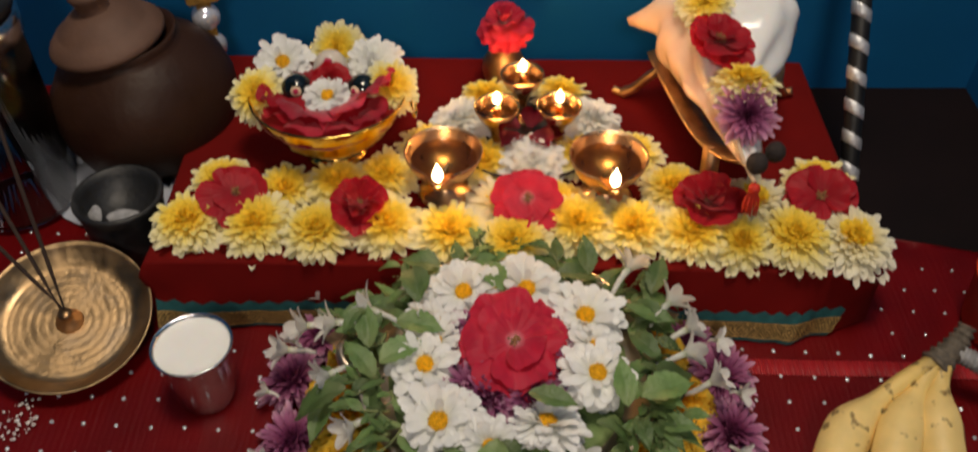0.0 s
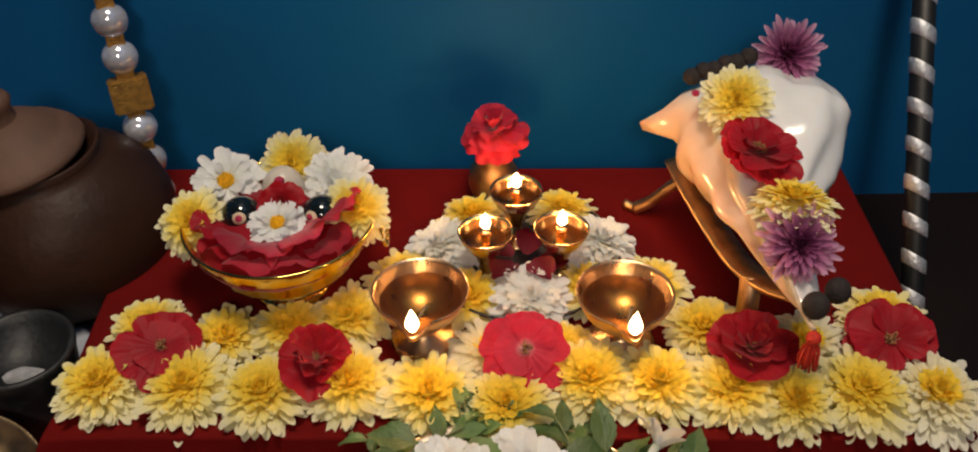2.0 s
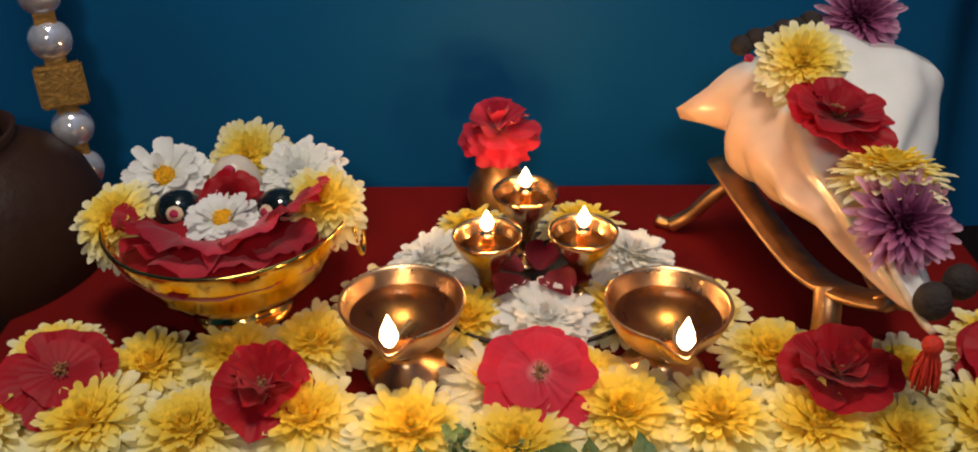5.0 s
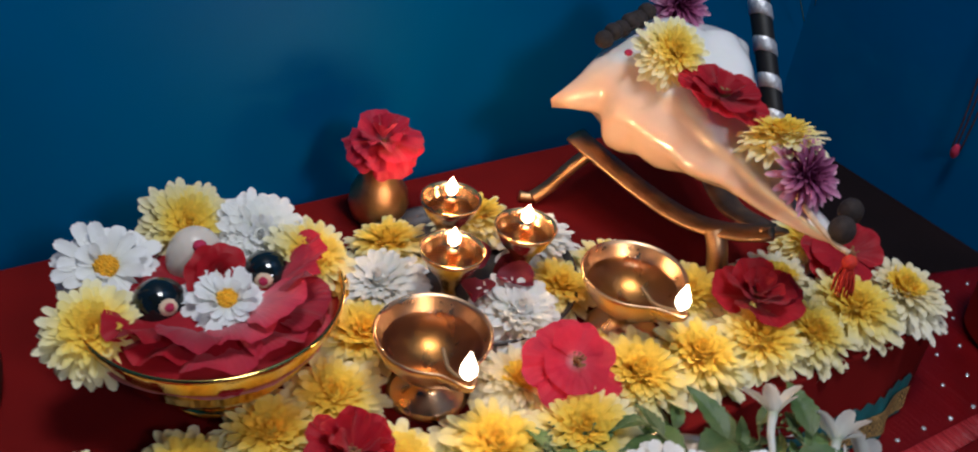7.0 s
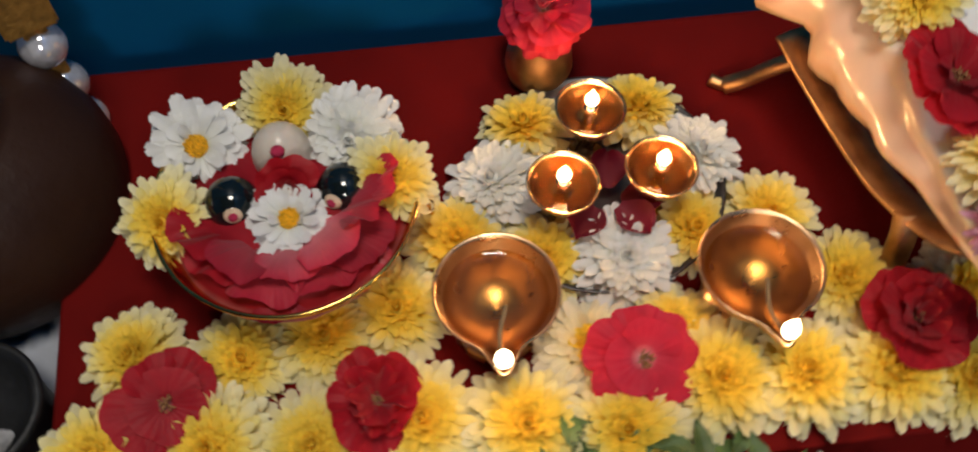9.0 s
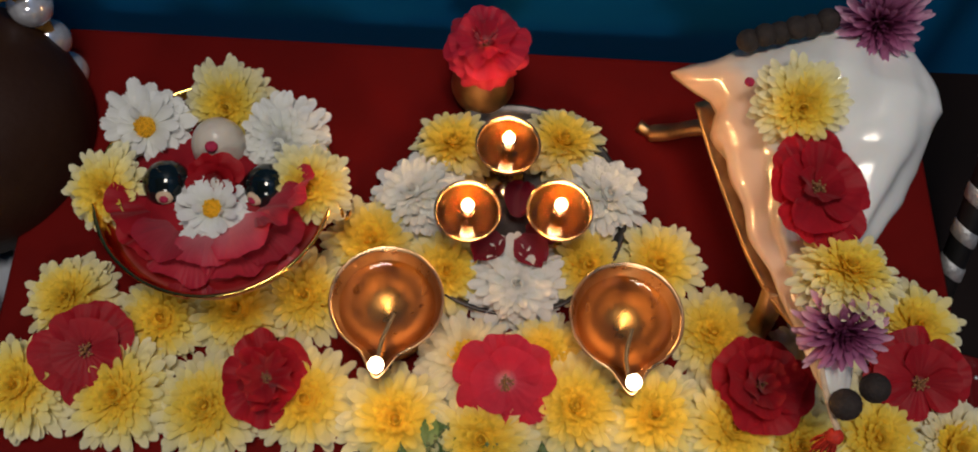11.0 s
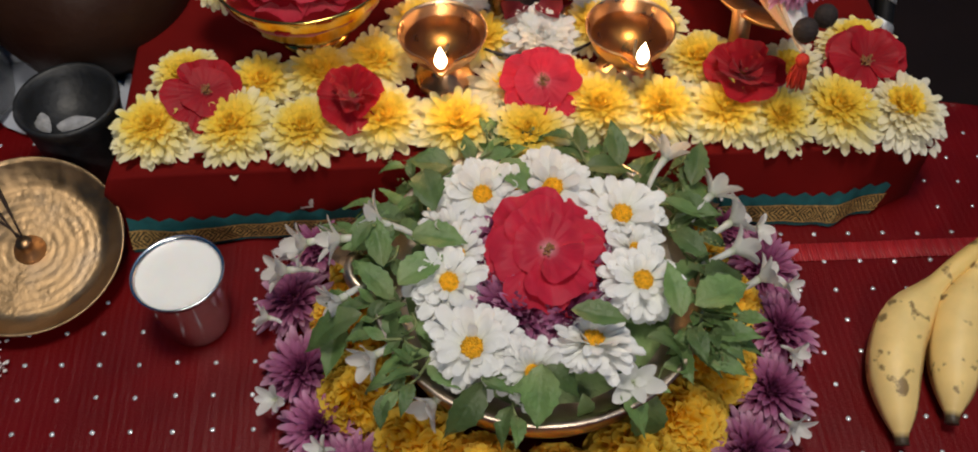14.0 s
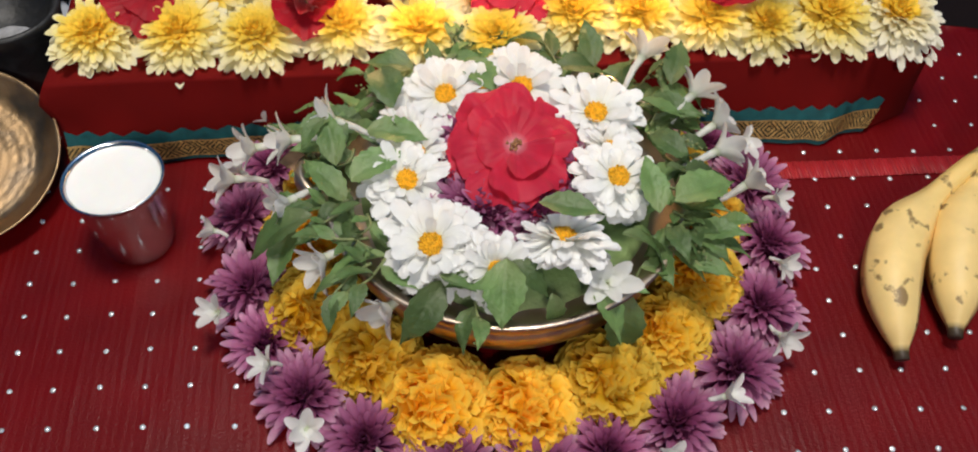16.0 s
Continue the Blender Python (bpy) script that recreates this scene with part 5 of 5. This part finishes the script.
# ---- threads hanging on the side wall ----
th = thing("hanging_thread", pose(WALL_X - 0.006, 0.587, 0.066), "dark twisted threads with red tips hanging on the wall", "thread")
for dy in (-0.003, 0.001, 0.004):
    add("strand", tube([(0, dy, 0.12), (0.001, dy * 1.6 + 0.002, 0.07), (0, dy * 1.2, 0.03), (0, dy, 0.0)], 0.0007, n=14, seg=5).mesh("strand", M["black_thread"]), th)
g = Geo()
ball(g, (0, 0.0005, -0.002), 0.0035, 10, 8, 1.8)
add("red_tip", g.mesh("red_tip", M["kumkum"]), th)

fr = thing("dry_frond", pose(0, 0, 0), "thin pale dry strands sticking out by the wall", "twig")
for k, (p0, p1) in enumerate((((0.44, 0.755, 0.155), (0.33, 0.745, 0.200)), ((0.455, 0.750, 0.120), (0.40, 0.740, 0.215)), ((0.45, 0.752, 0.105), (0.375, 0.742, 0.165)))):
    p0, p1 = Vector(p0), Vector(p1)
    add("strand", tube([p0, (p0 + p1) / 2 + Vector((0, -0.004, 0.010)), p1], lambda s: 0.0005 - 0.0003 * s, n=12, seg=5).mesh("strand", M["stem"]), fr)

# ---- bronze vessel ringed with flowers ----
VX, VY = 0.013, 0.379
vessel = thing("bronze_vessel", pose(VX, VY, 0.004), "wide shallow bronze cooking vessel with two side handles", "vessel")
add("body", lathe([(0.0, 0.0), (0.050, 0.0), (0.070, 0.005), (0.084, 0.016), (0.0905, 0.028), (0.0915, 0.033), (0.0900, 0.0375), (0.0880, 0.0400), (0.0895, 0.0408), (0.0900, 0.0425), (0.0885, 0.0440), (0.0900, 0.0455), (0.0925, 0.0490), (0.0970, 0.0545), (0.0985, 0.0565),
                   (0.0970, 0.0578), (0.0925, 0.0545), (0.086, 0.044), (0.078, 0.044), (0.0, 0.045)], 96).mesh("vessel_body", M["bronze"]), vessel)
for s in (-1, 1):
    ring = [(s * (0.095 + 0.015 * math.sin(math.pi * q)), -0.012 * s + 0.015 * math.cos(math.pi * q), 0.046 + 0.006 * math.sin(math.pi * q)) for q in [k / 8 for k in range(9)]]
    add("handle", tube(ring, 0.0040, n=24, seg=10, flat=1.4).mesh("handle", M["stone"] if s > 0 else M["bronze"]), vessel)


def ring_at(angle, r, z, **kw):
    a = radians(angle)
    return place(VX + r * math.cos(a), VY + r * math.sin(a), z, **kw)


CALYX = lathe([(0.0, 0.0008), (0.008, 0.001), (0.012, 0.004), (0.013, 0.008), (0.0, 0.010)], 14).mesh("calyx", M["stem"])
MARI = [158, 178, -157, -134, -112, -90, -67, -44, -22, 0, 22, 45, 68, 90, 113, 136]
for i, a in enumerate(MARI):
    ob = thing("marigold", ring_at(a, 0.110 + dice.uniform(-0.003, 0.004), -0.001, tilt=dice.uniform(4, 14), toward=a, spin=dice.uniform(0, 360), size=dice.uniform(1.02, 1.16)), "full golden-yellow marigold head on the red cloth", "flower", "marigolds round the vessel")
    tagged(add("floret_ball", MARIGOLDS[i % 3], ob), kind="stuff")
    add("calyx", CALYX, ob)
count = 22
for i in range(count):
    a = -90 + 360 * i / count + dice.uniform(-2, 2)
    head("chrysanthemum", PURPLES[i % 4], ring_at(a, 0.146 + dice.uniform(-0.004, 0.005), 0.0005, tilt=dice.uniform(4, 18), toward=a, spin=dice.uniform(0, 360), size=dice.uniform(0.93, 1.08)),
         "dusky purple chrysanthemum head on the red cloth", "purple flowers round the vessel")
    ob = thing("jasmine", ring_at(a + 8, 0.158 + dice.uniform(-0.006, 0.006), 0.0225, tilt=dice.uniform(30, 75), toward=a + dice.uniform(-60, 60), spin=dice.uniform(0, 360), size=dice.uniform(0.9, 1.1)), "small white jasmine flower tucked among purple heads", "flower", "jasmine round the vessel")
    add("petals", SMALL_JASMINES[i % 3][0], ob)
    add("flower_tube", SMALL_JASMINES[i % 3][1], ob)

CY = VY - 0.003
g = lathe([(0.082, 0.046), (0.070, 0.054), (0.040, 0.060), (0.0, 0.062)], 48, lambda a, r, z: (r * math.cos(a), r * math.sin(a), z + 0.003 * noise.noise((r * 60 * math.cos(a), r * 60 * math.sin(a), 3))))
tagged(add("leaf_bed", g.mesh("leaf_bed", M["leaf"]), None, pose(VX, VY, 0)), "bed of green leaves inside the bronze vessel", "leaves", kind="stuff")
for i, a in enumerate((-115, -70, -20, 30, 80, 130, 180, 225)):
    p = Vector((VX + 0.002 + 0.034 * math.cos(radians(a)), CY + 0.034 * math.sin(radians(a)), 0.0625))
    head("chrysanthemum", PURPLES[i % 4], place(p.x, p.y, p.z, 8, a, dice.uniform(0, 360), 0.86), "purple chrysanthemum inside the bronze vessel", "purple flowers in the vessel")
DAISY_AT = [(-0.017, 0.427, 0.95, 20, -90),
            (0.025, 0.429, 1.0, 24, -90),
            (-0.037, 0.399, 0.85, 30, 0),
            (-0.041, 0.368, 0.92, 24, -70),
            (0.063, 0.406, 1.0, 16, -90),
            (0.066, 0.358, 0.95, 14, -60), (-0.029, 0.325, 1.0, 22, -110), (-0.001, 0.31, 0.74, 40, -70), (0.034, 0.32, 0.95, 22, 80), (0.006, 0.429, 0.78, 10, -90), (-0.034, 0.384, 0.7, 10, -90), (0.067, 0.38, 0.72, 8, 0)]
for i, (x, y, s, tl, toward) in enumerate(DAISY_AT):
    head("daisy", DAISIES[i % 4], place(x, y, 0.0715 + dice.uniform(-0.002, 0.002), tl, toward, dice.uniform(0, 360), s), "white daisy-like flower with an orange-yellow disc", "daisies in the vessel", "flower_disc")
head("rose", rose_meshes(131, 0.0385, M["rose_pink"], 1.0, ((5, 1.0, -6, -4), (5, 0.95, 4, -6), (4, 0.84, 11, -8), (3, 0.55, 20, -6)), 0.17, 0.05, 0.7), place(VX + 0.003, CY + 0.004, 0.0735, 12, -90, 40), "large open bright red rose in the middle of the vessel", "", "stamen_tuft")


def sprig(at, seed, length, leaves, bend, size=1.0):
    """A twig of holy basil: a stem and paired leaves."""
    rnd = random.Random(seed)
    ob = thing("basil_sprig", at, "fresh green holy basil sprig draped over the vessel", "leaves", "basil sprigs")
    pts = [(0, 0, 0), (rnd.uniform(-0.003, 0.003), length * 0.35, bend * 0.4), (rnd.uniform(-0.006, 0.006), length * 0.7, bend * 0.8), (rnd.uniform(-0.008, 0.008), length, bend)]
    line = smooth_line(pts, 12)
    add("stem", tube(pts, lambda s: 0.0010 - 0.0004 * s, n=12, seg=6).mesh("stem", M["stem"]), ob)
    for k in range(leaves):
        s = 0.1 + 0.9 * k / max(1, leaves - 1)
        p = line[min(12, int(s * 12))]
        yaw = (58 if k % 2 else -58) * (1 - 0.7 * s) + rnd.uniform(-25, 25)
        add("leaf", LEAVES[rnd.randrange(4)], ob, Matrix.Translation(p) @ Matrix.Rotation(radians(yaw), 4, "Z") @ Matrix.Rotation(radians(rnd.uniform(-15, 35)), 4, "X") @ Matrix.Rotation(radians(rnd.uniform(-30, 30)), 4, "Y") @ Matrix.Scale(size * rnd.uniform(0.75, 1.15) * (1 - 0.25 * s), 4))
    if rnd.random() < 0.4:
        g = Geo()
        for k in range(10):
            ball(g, line[12] + Vector((0.0012 * math.cos(k * 2.4), 0.0018 * k, 0.0012 * math.sin(k * 2.4))), 0.0013 - 0.00007 * k, 6, 4)
        tagged(add("seed_spike", g.mesh("seed_spike", M["stem"]), ob), kind="stuff")


k = 0
for a in range(-180, 180, 12):
    back = 35 < a < 145
    front = -140 < a < -40
    if front and a % 36:
        continue
    for rep in range(1 if front else 2):
        r = (0.078 if front or back else 0.084) + dice.uniform(-0.006, 0.010)
        z = (0.052 if back else 0.058) + dice.uniform(0.0, 0.010)
        heading = a - 90 + dice.uniform(-80, 80) + (90 if front else 0)
        ln = dice.uniform(0.018, 0.032)
        bend = dice.uniform(-0.004, 0.008) if not back else dice.uniform(0.002, 0.014)
        if front:
            bend = dice.uniform(-0.004, 0.003)
        if back:
            bend = min(bend, 0.004)
        if a in (60, 120, 144, 156) and rep:
            ln, bend = 0.026, 0.012 if back else 0.026
        sprig(ring_at(a + dice.uniform(-5, 5), r, z, spin=heading), 500 + k, ln, dice.randrange(4, 7), bend, 0.92)
        k += 1
BROAD_AT = [
    (-0.051, 0.439, 0.086, -80, 4, 1.0, 4),
    (-0.059, 0.394, 0.084, -15, 0, 1.0, 4),
    (0.023, 0.334, 0.09, -18, 2, 1.2, 0),
    (-0.033, 0.450, 0.074, 165, 0, 0.95, 4),
    (0.092, 0.339, 0.080, 20, 6, 1.12, 4),
    (0.083, 0.331, 0.08, 95, -12, 1.2, 0),
    (0.005, 0.307, 0.083, -100, 34, 1.05, 4),
    (0.003, 0.305, 0.076, 185, 14, 0.9, 4),
    (0.006, 0.307, 0.08, -30, 20, 0.8, 1),
    (-0.044, 0.307, 0.048, -12, 6, 0.95, 0),
    (0.062, 0.3, 0.06, -88, 58, 1.25, 1),
    (0.026, 0.296, 0.068, -75, 55, 0.9, 3),
    (0.108, 0.422, 0.078, 70, -8, 1.2, 0),
    (-0.004, 0.448, 0.080, -60, 0, 0.95, 4),
    (0.045, 0.436, 0.082, 10, 4, 1.0, 1),
    (0.068, 0.440, 0.078, 95, -16, 1.15, 0),
    (-0.076, 0.38, 0.074, 100, -20, 1.2, 0),
    (-0.089, 0.355, 0.066, -165, 15, 1.2, 1),
    (-0.068, 0.364, 0.08, 30, -5, 1.0, 4),
    (-0.101, 0.359, 0.055, -110, 25, 1.25, 0),
]
for x, y, z, toward, tilt, s, m in BROAD_AT:
    tagged(add("basil_leaf", LEAVES[m], None, Matrix.Translation((x, y, z)) @ Matrix.Rotation(radians(toward - 90), 4, "Z") @ Matrix.Rotation(radians(-tilt), 4, "X") @ Matrix.Scale(s, 4)),
           "broad green basil leaf lying over flowers and rim", "leaf", "loose basil leaves")
for i in range(14):
    a = dice.choice((-165, -112, -40, -25, -10, 5, 25, 145, 160, 175)) + dice.uniform(-8, 8)
    aa, r = radians(a), dice.uniform(0.074, 0.094)
    tagged(add("basil_leaf", LEAVES[i % 4], None, Matrix.Translation((VX + r * math.cos(aa), VY + r * math.sin(aa), 0.070 - 0.10 * (r - 0.08) + dice.uniform(0, 0.008))) @ Matrix.Rotation(aa - math.pi / 2 + radians(dice.uniform(-80, 80)), 4, "Z")
               @ Matrix.Rotation(radians(-dice.uniform(5, 45)), 4, "X") @ Matrix.Rotation(radians(dice.uniform(-35, 35)), 4, "Y") @ Matrix.Scale(dice.uniform(0.85, 1.25), 4)),
           "broad green basil leaf hanging over the vessel's rim", "leaf", "loose basil leaves")
for a, s in ((22, 1.3), (168, 1.1)):
    aa = radians(a)
    tagged(add("dry_leaf", leaf_mesh(9, 0.03, 0.02, M["brown_leaf"], 30), None, Matrix.Translation((VX + 0.098 * math.cos(aa), VY + 0.098 * math.sin(aa), 0.054)) @ Matrix.Rotation(radians(a - 90), 4, "Z")), "withered brown leaf at the vessel's rim", "leaf")
JAS = [
    (-0.1, 0.404, 0.07, 190, 78),
    (-0.122, 0.414, 0.055, 200, 72),
    (-0.136, 0.405, 0.04, 190, 70),
    (-0.101, 0.368, 0.062, 215, 82),
    (0.093, 0.437, 0.085, 50, 60),
    (0.118, 0.415, 0.075, 40, 65),
    (0.13, 0.404, 0.062, 20, 70),
    (0.125, 0.381, 0.066, 15, 80),
    (0.144, 0.374, 0.045, 10, 60),
    (-0.082, 0.332, 0.06, 215, 84),
    (-0.051, 0.306, 0.052, 220, 88),
    (0.054, 0.304, 0.062, -90, 30),
    (-0.076, 0.406, 0.08, 170, 70),
]
for i, (x, y, z, toward, tilt) in enumerate(JAS):
    ob = thing("jasmine", place(x, y, z, tilt, toward, i * 40, 1.45), "long-tubed white jasmine flower among the basil leaves", "flower", "jasmine in the leaves")
    add("petals", JASMINES[i % 3][0], ob)
    add("flower_tube", JASMINES[i % 3][1], ob)

# ---- sequins, each a small dome on the cloth ----
seq = lathe([(0.0015, 0.0), (0.00145, 0.0004), (0.0010, 0.0007), (0.0, 0.0008)], 10).mesh("sequin", M["sequin"])
rest = Geo()
for j in range(-14, 22):
    for i in range(-18, 20):
        x = 0.167 + 0.0233 * (i - 7) + dice.uniform(-1, 1) * 0.0008 - 0.0009 * j
        y = 0.312 + 0.0225 * j - 0.056 * x + dice.uniform(-1, 1) * 0.0008
        if y > 0.745 or x > 0.455 or x < -0.46 or (PX0 - 0.005 < x < PX1 and y > 0.45):
            continue
        if math.hypot(x - VX, y - VY) < 0.13 or (x > 0.2 and y > 0.55 - 0.25 * max(0, x - 0.30)):
            continue
        z = cloth_z(x, y) + 0.0004
        if 0.19 < y < 0.45 and abs(x) < 0.36:
            add("sequin", seq, cloth, pose(x, y, z, dice.uniform(-14, 14), dice.uniform(-14, 14), 0))
        else:
            ball(rest, (x, y, z), 0.0014, 8, 4, 0.5)
tagged(add("far_sequins", rest.mesh("far_sequins", M["sequin"]), cloth), "scatter of silver sequins", kind="stuff")
